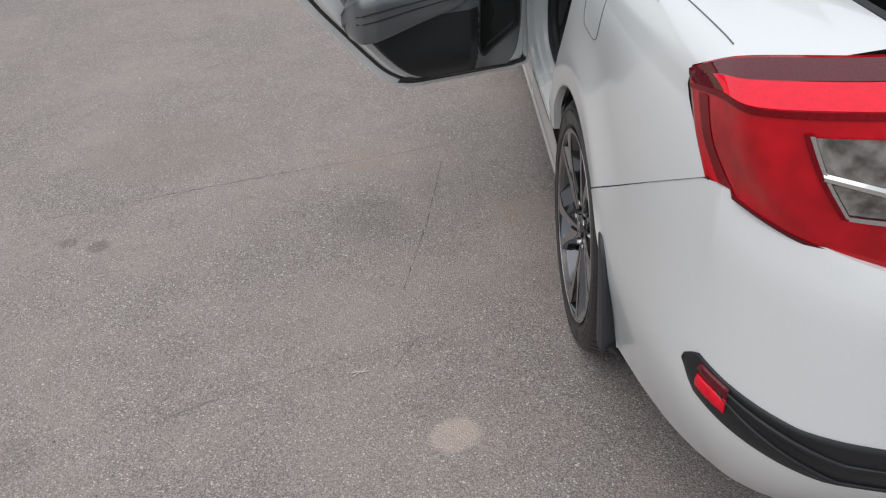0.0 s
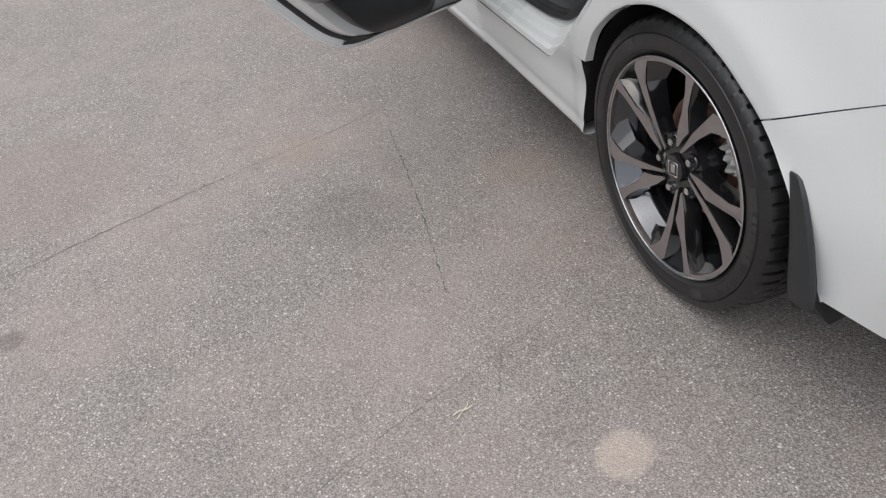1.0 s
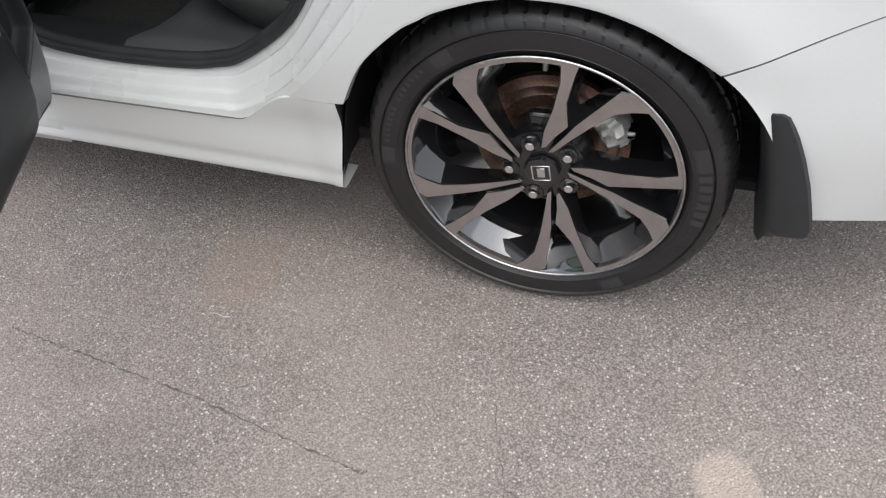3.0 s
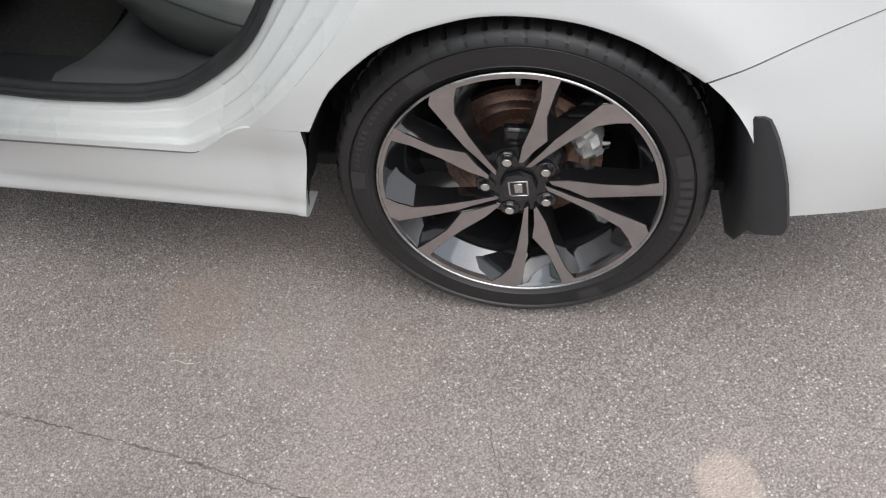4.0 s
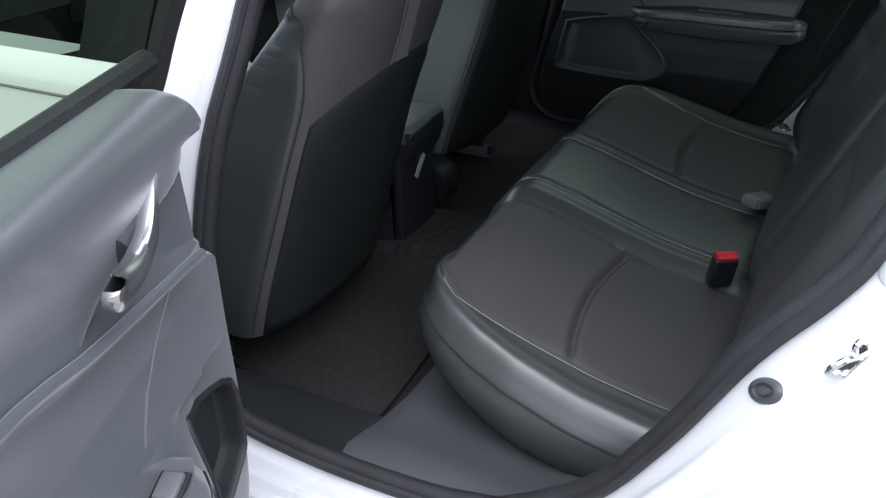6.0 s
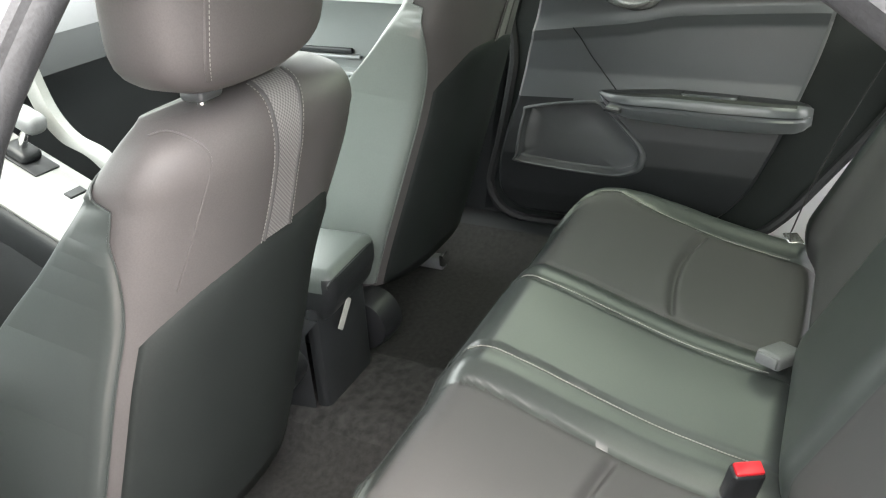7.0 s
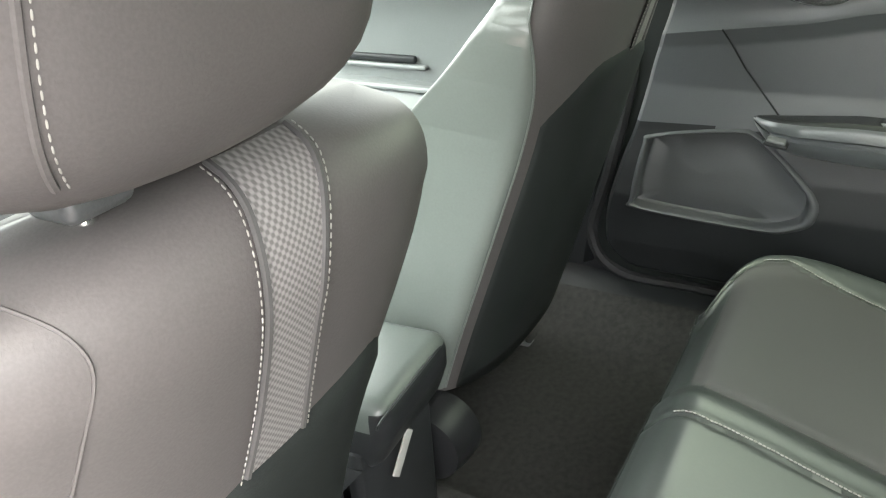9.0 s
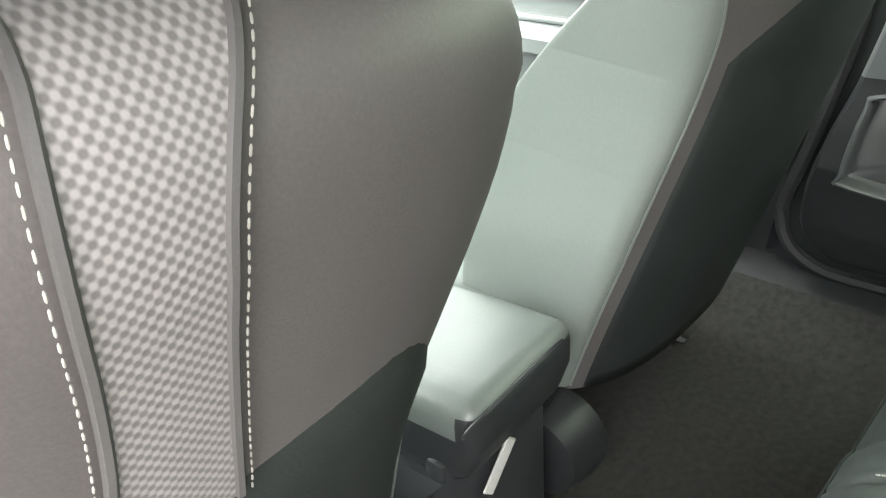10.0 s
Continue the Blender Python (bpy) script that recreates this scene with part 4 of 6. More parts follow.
def door_panel(parent, side, ymap, zoff):
    """The inner trim of a rear door; side -1 draws it for the left, 1 for the right."""
    def P(x, y, z):
        return (side * x, ymap(y), z + zoff)

    if side < 0:
        out = [(1.118, 0.52), (1.095, 0.45), (1.045, 0.41), (0.95, 0.402), (0.804, 0.408), (0.725, 0.424), (0.651, 0.46), (0.551, 0.55), (0.486, 0.64), (0.418, 0.76), (0.372, 0.86), (0.35, 0.95), (0.36, 1.035),
               (0.5, 1.055), (0.7, 1.057), (0.9, 1.057), (1.02, 1.05), (1.072, 1.005), (1.082, 0.95), (1.086, 0.90), (1.10, 0.878), (1.126, 0.864), (1.13, 0.84), (1.127, 0.75), (1.128, 0.62)]
    else:
        out = [(1.10, 0.557), (1.10, 0.49), (1.075, 0.452), (1.03, 0.434), (0.93, 0.430), (0.72, 0.43), (0.60, 0.46), (0.52, 0.54), (0.47, 0.65), (0.43, 0.76), (0.40, 0.86), (0.385, 0.95), (0.39, 1.035),
               (0.5, 1.055), (0.7, 1.057), (0.9, 1.057), (0.975, 1.045), (0.995, 0.99), (1.03, 0.88), (1.06, 0.73), (1.085, 0.63)]
    ol = flat(out, 8, True)

    def ridge_z(y):
        """Height of the ridge under the upper roll."""
        return smooth_table([(0.40, 0.938), (0.53, 0.932), (0.70, 0.920), (0.78, 0.902), (1.01, 0.875), (1.12, 0.857)], y, 0.02) + (0.022 if side > 0 else 0)

    def face(y, z):
        """Depth of the trim, evened out towards its front edge on the open door."""
        w = max(0, min(1, (y - 0.98) / 0.13)) if side < 0 and z < 1.0 else 0
        w = w * w * (3 - 2 * w)
        return moulded(y, z) * (1 - w) + 0.745 * w

    def moulded(y, z):
        """The upper roll stands out, the middle is hollow."""
        zr = ridge_z(y)
        if z > zr:
            u = (z - zr) / (1.06 - zr)
            d = smooth_table([(0, 0.727), (0.06, 0.738), (0.3, 0.733), (0.6, 0.711), (0.8, 0.704), (0.92, 0.715), (1, 0.735), (1.1, 0.75)], u, 0.09)
            over = 0.905 + (y - 0.78) * 0.275 - z
            k, e = max(0, min(1, over / 0.02)), max(0, min(1, (y - 0.72) / 0.12))
            k = k * k * (3 - 2 * k) * e * e * (3 - 2 * e) * (1 if side < 0 else 0)
            return d + (0.752 - d) * k
        if z > 0.72:
            return lerp_table([(0.72, 0.742), (0.80, 0.752), (zr - 0.03, 0.745), (zr, 0.727)], z)
        if side < 0:
            d = smooth_table([(0.36, 0.79), (0.41, 0.765), (0.46, 0.712), (0.53, 0.690), (0.62, 0.690), (0.68, 0.712), (0.72, 0.742)], z, 0.02)
            w = max(0, min(1, (1.01 - y) / 0.12)) * max(0, min(1, (y - 0.44) / 0.10))
            return 0.755 + (d - 0.755) * w if d < 0.755 else d
        return lerp_table([(0.40, 0.752), (0.50, 0.722), (0.60, 0.712), (0.66, 0.722), (0.72, 0.742)], z)

    def span(z):
        """First and last station of the outline at a height."""
        cut = [a0 + (a1 - a0) * (z - b0) / (b1 - b0) for (a0, b0), (a1, b1) in zip(ol, ol[1:] + ol[:1]) if min(b0, b1) <= z <= max(b0, b1) and abs(b1 - b0) > 1e-9]
        return min(cut), max(cut)

    zlo, zhi, mid_ridge = min(b for a, b in ol) + 0.003, max(b for a, b in ol) - 0.003, ridge_z(0.76)
    rows = []
    for k in range(121):
        z0 = zlo + (zhi - zlo) * k / 120
        ya, yb = span(z0)
        bend = 1 - abs(z0 - mid_ridge) / ((zhi - mid_ridge) if z0 > mid_ridge else 0.25)
        row = []
        for i in range(81):
            u = i / 80
            y = ya + (yb - ya) * u
            z = z0 + (ridge_z(y) - mid_ridge) * max(0, bend)
            roll = 0.010 * (max(0, 1 - (y - ya) / 0.010) ** 2 + max(0, 1 - (yb - y) / 0.010) ** 2 + max(0, 1 - (z0 - zlo) / 0.012) ** 2 + max(0, 1 - (zhi - z0) / 0.012) ** 2)
            row.append(P(face(y, z) + min(roll, 0.014), y, z))
        d = side * 0.05
        rows.append([(row[0][0] + d, *row[0][1:])] + row + [(row[-1][0] + d, *row[-1][1:])])
    rows = [[(x + side * 0.05, y, z) for x, y, z in rows[0]]] + rows + [[(x + side * 0.05, y, z) for x, y, z in rows[-1]]]
    bm = loft(rows)
    if side < 0:
        K = [(1.095, 0.657), (1.107, 0.56), (1.08, 0.53), (0.985, 0.475), (0.955, 0.475), (0.935, 0.52), (0.94, 0.62), (0.955, 0.69), (0.99, 0.688)]
    else:
        K = [(1.035, 0.69), (1.047, 0.60), (1.035, 0.578), (0.83, 0.568), (0.775, 0.578), (0.748, 0.60), (0.755, 0.645), (0.845, 0.722), (0.89, 0.731), (1.02, 0.71)]
    kl = flat(K, 4, True)

    def in_pocket(y, z):
        hit = False
        for (a0, b0), (a1, b1) in zip(kl, kl[1:] + kl[:1]):
            if (b0 > z) != (b1 > z) and y < a0 + (a1 - a0) * (z - b0) / (b1 - b0):
                hit = not hit
        return hit

    y_in, y_scale = ymap(0), ymap(1) - ymap(0)
    bmesh.ops.delete(bm, geom=[f for f in bm.faces if in_pocket((f.calc_center_median().y - y_in) / y_scale, f.calc_center_median().z - zoff)], context="FACES")
    for f in bm.faces:
        c = f.calc_center_median()
        f.material_index = 1 if c.z - zoff < (0.735 if side > 0 else (0.64 if (c.y - y_in) / y_scale < 0.93 else 0.42)) else 0
    panel = part("door_trim", bm, [PANEL, PANEL_DARK], parent, "dark grey moulded inner door trim")
    # armrest pad, hollowed for the hand, with a switch in front
    AR = [(0.404, 0.75, 0.668, 0.656), (0.418, 0.735, 0.690, 0.625), (0.43, 0.685, 0.712, 0.605), (0.45, 0.655, 0.727, 0.598), (0.50, 0.641, 0.738, 0.603), (0.57, 0.640, 0.742, 0.618), (0.66, 0.645, 0.741, 0.637), (0.76, 0.656, 0.739, 0.652), (0.84, 0.675, 0.729, 0.660), (0.885, 0.698, 0.712, 0.667), (0.905, 0.73, 0.695, 0.68), (0.915, 0.75, 0.688, 0.684)]
    if side > 0:
        AR = [(0.400, 0.748, 0.752, 0.722), (0.410, 0.722, 0.764, 0.712), (0.43, 0.704, 0.770, 0.708), (0.48, 0.692, 0.773, 0.707), (0.60, 0.686, 0.776, 0.707), (0.70, 0.688, 0.777, 0.710), (0.78, 0.698, 0.770, 0.712), (0.82, 0.712, 0.766, 0.718), (0.845, 0.730, 0.763, 0.735), (0.858, 0.748, 0.762, 0.748)]
    else:
        AR = [(0.905 - (0.905 - q[0]) * 0.93, q[1], q[2] - 0.004, q[3] - 0.012) for q in AR]
    ya, yb = AR[0][0], AR[-1][0]
    g0, g1 = (0.55, 0.735) if side < 0 else (0.545, 0.672)
    rows = []
    for k in range(131):
        y = ya + (yb - ya) * k / 130
        xo, zt, zb = (smooth_table([(q[0], q[j]) for q in AR], y, 0.006) for j in (1, 2, 3))
        dip = max(0, min(1, (y - g0) / 0.045)) * max(0, min(1, (g1 - y) / 0.030))
        dip = dip * dip * (3 - 2 * dip)
        d = 0.045 * dip
        sl = 0.010 * (g1 - y) / 0.18 if g0 < y < g1 else 0
        sec = [(0.752, zt - 0.004), (0.727, zt), (0.722 , zt + 0.001), (0.717, zt - d), (0.690 + sl, zt - d), (0.678 + sl, zt - d), (0.672 + sl, zt + 0.002), (0.664, zt + 0.002), (xo + 0.012, zt - 0.004), (xo + 0.004, zt - 0.013), (xo, zt - 0.026), (xo + 0.002, zt - 0.040),
               (xo + 0.006, (zt + zb) / 2 - 0.010), (xo + 0.009, zb + 0.018), (xo + 0.018, zb + 0.005), (xo + 0.035, zb), (0.752, zb - 0.004)]
        if side > 0:
            h = zt - zb
            sec = [(0.752, zt - 0.002), (xo + 0.030, zt), (xo + 0.028, zt - d * 0.5), (xo + 0.014, zt - d * 0.5), (xo + 0.012, zt), (xo + 0.005, zt - 0.08 * h), (xo + 0.001, zt - 0.22 * h), (xo, zt - 0.40 * h), (xo + 0.005, zt - 0.46 * h),
                   (xo + 0.005, zt - 0.52 * h), (xo + 0.002, zt - 0.58 * h), (xo + 0.004, zt - 0.85 * h), (xo + 0.012, zb), (xo + 0.03, zb - 0.002), (0.752, zb - 0.004)]
            rows.append([P(min(x, 0.752), y, z) for x, z in sec])
            continue
        row = []
        fit_x = (0.752 - xo) / (0.752 - 0.645)
        for j, (x, z) in enumerate(sec):
            row.append(P(0.752 - (0.752 - x) * min(1, fit_x) if 0 < j < 8 else min(x, 0.752), y, z))
        rows.append(row)
    bm = loft(rows)
    for f in bm.faces if side < 0 else ():
        c = f.calc_center_median()
        if abs(c.x) > 0.668 and c.z - zoff < 0.73 and c.z - zoff > 0.67 and g0 < (c.y - ymap(0)) / (ymap(1) - ymap(0)) < g1:
            f.material_index = 1
    # Far armrest: roof shade put into the colour, upward faces take the black plastic.
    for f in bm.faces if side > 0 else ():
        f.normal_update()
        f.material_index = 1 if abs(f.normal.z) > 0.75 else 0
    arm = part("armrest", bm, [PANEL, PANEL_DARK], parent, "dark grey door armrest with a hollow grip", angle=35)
    if side < 0:
        part("cup_bezel", tube(crom([P(0.672, 0.755, 0.741), P(0.700, 0.750, 0.741), P(0.721, 0.735, 0.739), P(0.7265, 0.69, 0.738), P(0.7265, 0.60, 0.738), P(0.722, 0.54, 0.735)], 8), lambda s: 0.0015 + 0.0022 * math.sin(math.pi * s), 8), PANEL, arm)
    part("window_switch", rbox((0.022, 0.030, 0.008), 0.003, 2, Matrix.Translation(P(0.700, 0.812, 0.737)) @ Matrix.Rotation(radians(8), 4, "X")), GREY_PLASTIC, arm, "window switch")
    part("switch_bezel", rbox((0.030, 0.038, 0.006), 0.002, 2, Matrix.Translation(P(0.700, 0.812, 0.733)) @ Matrix.Rotation(radians(8), 4, "X")), PANEL_DARK, arm)
    for dz in (0.035, 0.055) if side < 0 else ():
        gp = []
        for i in range(22):
            y = ya + 0.03 + (yb - ya - 0.06) * i / 21
            xo, zt, zb = (smooth_table([(q[0], q[j]) for q in AR], y, 0.006) for j in (1, 2, 3))
            gp.append(P(xo + (0.0015 if dz < 0.05 else 0.0045), y, zt - dz * (zt - zb) / 0.11))
        part("armrest_groove", tube(gp, 0.0022, 6), PANEL_DARK, arm)
    if side > 0:
        part("pull_ledge", tube([P(0.741 - 0.004 * math.sin(math.pi * i / 14), 0.47 + 0.018 * i, 0.666 - 0.0006 * i) for i in range(15)], 0.0065, 8), PANEL, parent)
    # map pocket: a sunken bay with a rounded rim
    py, pz = (1.03, 0.59) if side < 0 else (0.935, 0.645)
    def bay(k, dx):
        return [P(face(py + (a - py) * k, pz + (b - pz) * k) + dx, py + (a - py) * k, pz + (b - pz) * k) for a, b in kl]

    rows = [bay(k, dx) for k, dx in ((1.055, 0.001), (1.045, -0.0025), (1.025, -0.0045), (1.0, -0.0050), (0.98, -0.0035), (0.966, 0.0), (0.957, 0.006))]
    part("pocket_rim", loft(rows, True), PANEL_DARK if side < 0 else SILL, parent)
    part("map_pocket", loft([[P(min(abs(x), 0.766 if side > 0 else 0.785), (y - y_in) / y_scale, z - zoff) for x, y, z in bay(k, dx)] for k, dx in ((0.958, 0.004), (0.945, 0.016), (0.93, 0.024), (0.88, 0.028), (0.6, 0.028), (0.3, 0.028), (0.002, 0.028))], True), SILL if side > 0 else BACK_PANEL, parent, "black door pocket")
    # seam of the trim, and the ridge under the upper roll
    part("trim_seam", tube([P(face(y, z) - 0.0003, y, z) for y, z in (((1.0, 0.868), (0.985, 0.85), (0.945, 0.81), (0.90, 0.775), (0.875, 0.75), (0.865, 0.735)) if side < 0 else ((0.918, 0.905), (0.905, 0.88), (0.88, 0.84), (0.845, 0.795), (0.815, 0.76), (0.80, 0.744)))], 0.0016, 6), BACK_PANEL if side > 0 else GREY_PLASTIC, parent)
    if side < 0:
        part("trim_ridge", tube([P(0.724, y, ridge_z(y) - 0.003) for i, y in enumerate([0.42 + 0.044 * k for k in range(15)])], 0.0058, 8), PANEL, parent)
    # release handle: a silver hook with a thick foot, and a thin bar behind it
    fy, fz = (0.803, 0.934) if side < 0 else (0.735, 0.985)
    if side < 0:
        hook = crom([(0.0, 0.024, 0), (0.004, 0.014, 0), (0.020, 0.009, 0), (0.042, 0.007, 0), (0.067, 0.010, 0), (0.095, 0.019, 0), (0.115, 0.034, 0), (0.130, 0.051, 0), (0.141, 0.068, 0)], 6)
        bar = crom([(0.074, 0.0, 0), (0.090, 0.006, 0), (0.110, 0.020, 0), (0.130, 0.044, 0), (0.138, 0.060, 0)], 6)
    else:
        hook = crom([(0.0, 0.022, 0), (0.0, 0.0, 0), (0.022, -0.016, 0), (0.06, -0.020, 0), (0.10, -0.008, 0), (0.128, 0.012, 0), (0.142, 0.036, 0)], 6)
        bar = crom([(0.02, 0.02, 0), (0.06, 0.008, 0), (0.10, 0.02, 0), (0.122, 0.042, 0)], 6)
    rows = []
    n = len(hook) - 1
    for i, q in enumerate(hook):
        s = i / n
        w = lerp_table([(0, 0.009), (0.05, 0.014), (0.15, 0.016), (0.35, 0.015), (0.6, 0.012), (0.8, 0.0075), (1, 0.004)], s)
        d = hook[min(i + 1, n)] - hook[max(i - 1, 0)]
        px, pz = -d.y / max(d.length, 1e-6), d.x / max(d.length, 1e-6)
        out = 0.694 + 0.022 * s
        rows.append([P(out + c * 0.006, fy + q.x + px * w * e, fz + q.y + pz * w * e) for c, e in ((1.6, -1), (0.2, -1), (-0.6, -0.7), (-0.9, 0), (-0.6, 0.7), (0.2, 1), (1.6, 1))])
    hd = part("release_handle", loft(rows, True), SILVER, panel, "satin silver release handle")
    part("handle_bar", tube([P(0.716, fy + q.x, fz + q.y) for q in bar], lambda s: 0.0042 - 0.002 * s, 8), GREY_PLASTIC, hd)
    # Darker tube stands in for the shade behind the handle, under the roll.
    part("handle_hollow_shade", tube([P(0.733, fy + q.x - 0.003, fz + q.y + 0.016) for q in bar], lambda s: 0.019 - 0.010 * s, 12), SILL, panel, "darker tube for the shade in the handle hollow")
    if side > 0:
        part("handle_lock", rbox((0.010, 0.008, 0.016), 0.003, 2, Matrix.Translation(P(0.702, fy + 0.004, fz + 0.020))), RED_BUTTON, hd)
    return panel


door_panel(door, -1, lambda y: 0.895 + (y - 1.06) * 0.88, 0.0)
# glass frame of the open door
fr = [(1.0, 1.0), (0.965, 1.10), (0.90, 1.22), (0.84, 1.30), (0.62, 1.335), (0.42, 1.285), (0.25, 1.19), (0.15, 1.08), (0.14, 1.0)]


def frame_x(z):
    return -(smooth_table(ZX, z) - 0.03)


fp = [(frame_x(b), a, b) for a, b in flat(fr, 5)]
bm = bmesh.new()
tube([(x - 0.012, y, z) for x, y, z in fp], 0.013, 6, bm)
part("window_frame", bm, BLACK_TRIM, door, "black window surround")
part("window_rubber", tube([(x + 0.008, cy + (y - cy) * 0.955, 1.0 + (z - 1.0) * 0.945) for x, y, z in fp], 0.014, 6), RUBBER, door)
part("belt_strip", tube([(-0.772, 0.16 + 0.0385 * i, 1.053) for i in range(21)], 0.013, 8), RUBBER, door, "black rubber belt strip")
bm = bmesh.new()
n = len(fp) - 1
rows = []
for k in range(9):
    rows.append([(frame_x(1.0 + (z - 1.0) * k / 8), 1.0 - 0.86 * i / n + (y - 1.0 + 0.86 * i / n) * k / 8, 1.0 + (z - 1.0) * k / 8) for i, (x, y, z) in enumerate(fp)])
part("window_glass", loft(rows, bm=bm), PRIVACY_GLASS, door, "green tinted window glass")


# ---- cabin ----
floor_rows = []
for y in [0.62 + 0.08 * i for i in range(18)]:
    floor_rows.append([(-0.79, y, 0.40), (-0.70, y, 0.395), (-0.645, y, 0.375), (-0.635, y, 0.31), (-0.55, y, 0.30), (-0.20, y, 0.30), (-0.155, y, 0.31), (-0.12, y, 0.345), (-0.09, y, 0.358), (0.10, y, 0.358), (0.122, y, 0.352),
                       (0.145, y, 0.31), (0.18, y, 0.30), (0.55, y, 0.30), (0.60, y, 0.306), (0.64, y, 0.322), (0.68, y, 0.346), (0.725, y, 0.366), (0.785, y, 0.385), (0.80, y, 0.45)])
bm = loft(floor_rows)
for f in bm.faces:
    c = f.calc_center_median()
    f.material_index = 1 if c.x < -0.638 else (2 if -0.13 < c.x < 0.14 else (1 if c.x > 0.72 else 0))
part("cabin_floor", bm, [CARPET, PANEL_DARK, TUNNEL_CARPET], car, "black carpet floor with plastic sill trim")
# platform of grey plastic beside and under the cushion
sd = []
for x, z in ((-0.792, 0.408), (-0.755, 0.418), (-0.71, 0.405), (-0.66, 0.388), (-0.58, 0.374), (-0.45, 0.366), (-0.30, 0.360)):
    lift = max(0, (-0.5 - x) / 0.29)
    row = [(x, y, z + 0.10 * lift * max(0, (0.60 - y) / 0.2) ** 1.5) for y in [0.36 + 0.03 * i for i in range(17)]]
    sd.append(row + [(x, 0.862, z - 0.006), (x, 0.868, z - 0.02), (x, 0.872, 0.30)])
part("sill_trim", loft(sd), SILL, car, "dark grey plastic sill trim")
mat_pts = [(-0.50, 1.33), (-0.60, 1.17), (-0.628, 0.95), (-0.60, 0.915), (-0.33, 0.93), (-0.30, 0.98), (-0.22, 1.18), (-0.2, 1.36)]
tagged(part("floor_mat", prism(flat(mat_pts, 4, True), lambda u, v, d: (u, v, 0.302 + d), 0.0, 0.010, 0.003), CARPET), "black carpet floor mat lying in the rear footwell", "floor mat")


def half_width(y):
    return smooth_table([(0.36, 0.648), (0.55, 0.648), (0.65, 0.64), (0.72, 0.624), (0.77, 0.602), (0.81, 0.568), (0.84, 0.525), (0.855, 0.485), (0.866, 0.42)], y, 0.010)


def insert_edge(y):
    return min(0.552, half_width(y) - 0.045)


def centre_edge(y):
    return 0.107 + 0.012 * max(0, (y - 0.80) / 0.06)


def seat_profile(y):
    """Height of the cushion's middle from the backrest to its front."""
    return smooth_table([(0.34, 0.478), (0.43, 0.484), (0.55, 0.507), (0.665, 0.543), (0.75, 0.572), (0.82, 0.590), (0.9, 0.596)], y, 0.03)


def cushion_z(x, y):
    a, hw = abs(x), half_width(y)
    e = hw - a
    z = seat_profile(y)
    z += 0.012 * math.exp(-((e - 0.035) / 0.028) ** 2)
    z -= 0.022 * max(0, (0.03 - e) / 0.03) ** 2
    z -= 0.005 * math.exp(-((a - insert_edge(y)) / 0.004) ** 2)
    ac = centre_edge(y)
    z += 0.016 / (1 + math.exp((a - ac - 0.012) / 0.008)) + 0.014 * math.exp(-((a - ac - 0.04) / 0.03) ** 2)
    z -= 0.006 * math.exp(-((a - ac) / 0.0035) ** 2)
    z -= 0.007 * math.exp(-((a - ac - 0.082) / 0.006) ** 2) * (1 if y < 0.82 else 0.4)
    yc = 0.575 + 0.035 * math.cos((a - 0.36) * 7)
    w = max(0, min(1, (a - ac - 0.082) / 0.03)) * max(0, min(1, (insert_edge(y) - a) / 0.03))
    if w:
        w = w * w * (3 - 2 * w)
        z -= w * 0.012 * math.exp(-((y - yc) / 0.007) ** 2) - w * 0.005 * math.exp(-((y - yc) / 0.04) ** 2)
    if y > 0.80:
        z -= 0.045 * ((y - 0.80) / 0.066) ** 2.4
    if y < 0.41:
        z -= 0.03 * ((0.41 - y) / 0.06) ** 2
    return z


def wave(i, n, a, b):
    return a + (b - a) * i / n


rows = []
for j in range(171):
    y = wave(j, 170, 0.36, 0.866)
    hw = half_width(y)
    rows.append([(wave(i, 190, -hw, hw), y, cushion_z(wave(i, 190, -hw, hw), y)) for i in range(191)])
bm = loft(rows)
rim = [r[0] for r in rows] + rows[-1][1:-1] + [r[-1] for r in rows[::-1]]
skirt = []
for out, dz in ((0.0, 0.0), (0.010, -0.012), (0.018, -0.04), (0.014, -0.075), (-0.01, -0.12), (-0.05, -0.18)):
    ring = []
    for i, q in enumerate(rim):
        t = Vector(rim[min(i + 5, len(rim) - 1)]) - Vector(rim[max(i - 5, 0)])
        n = Vector((-t.y, t.x, 0)).normalized()
        ring.append((q[0] + n.x * out, q[1] + n.y * out, q[2] + dz))
    skirt.append(ring)
loft(skirt, bm=bm)
bmesh.ops.remove_doubles(bm, verts=bm.verts, dist=0.0004)
for f in bm.faces:
    c = f.calc_center_median()
    a = abs(c.x)
    f.material_index = 1 if centre_edge(c.y) + 0.082 < a < insert_edge(c.y) and c.z > 0.465 and c.y < 0.84 else 0
bench = part("rear_bench", bm, [DIM_LEATHER, BENCH_CLOTH], car, "black leather rear bench seat with fabric inserts", angle=75)
seam_piping = bmesh.new()
tube([(x, y, z) for x, y, z in [skirt[1][i] for i in range(8, len(rim) - 8, 2)]], 0.002, 6, seam_piping)
part("cushion_piping", seam_piping, BACK_PANEL, bench)
bm = bmesh.new()
ys = [0.42 + 0.01 * i for i in range(43)]
for s in (-1, 1):
    stitches([(s * (centre_edge(y) + 0.006), y, cushion_z(centre_edge(y) + 0.006, y) + 0.0006) for y in ys], 0.005, 0.0042, 0.0010, bm)
for s in (-1, 1):
    stitches([(s * (insert_edge(y) + 0.004), y, cushion_z(insert_edge(y) + 0.004, y) + 0.0006) for y in ys[:-3]], 0.005, 0.0042, 0.0010, bm)
tagged(part("stitching", bm, THREAD, bench), kind="stuff")

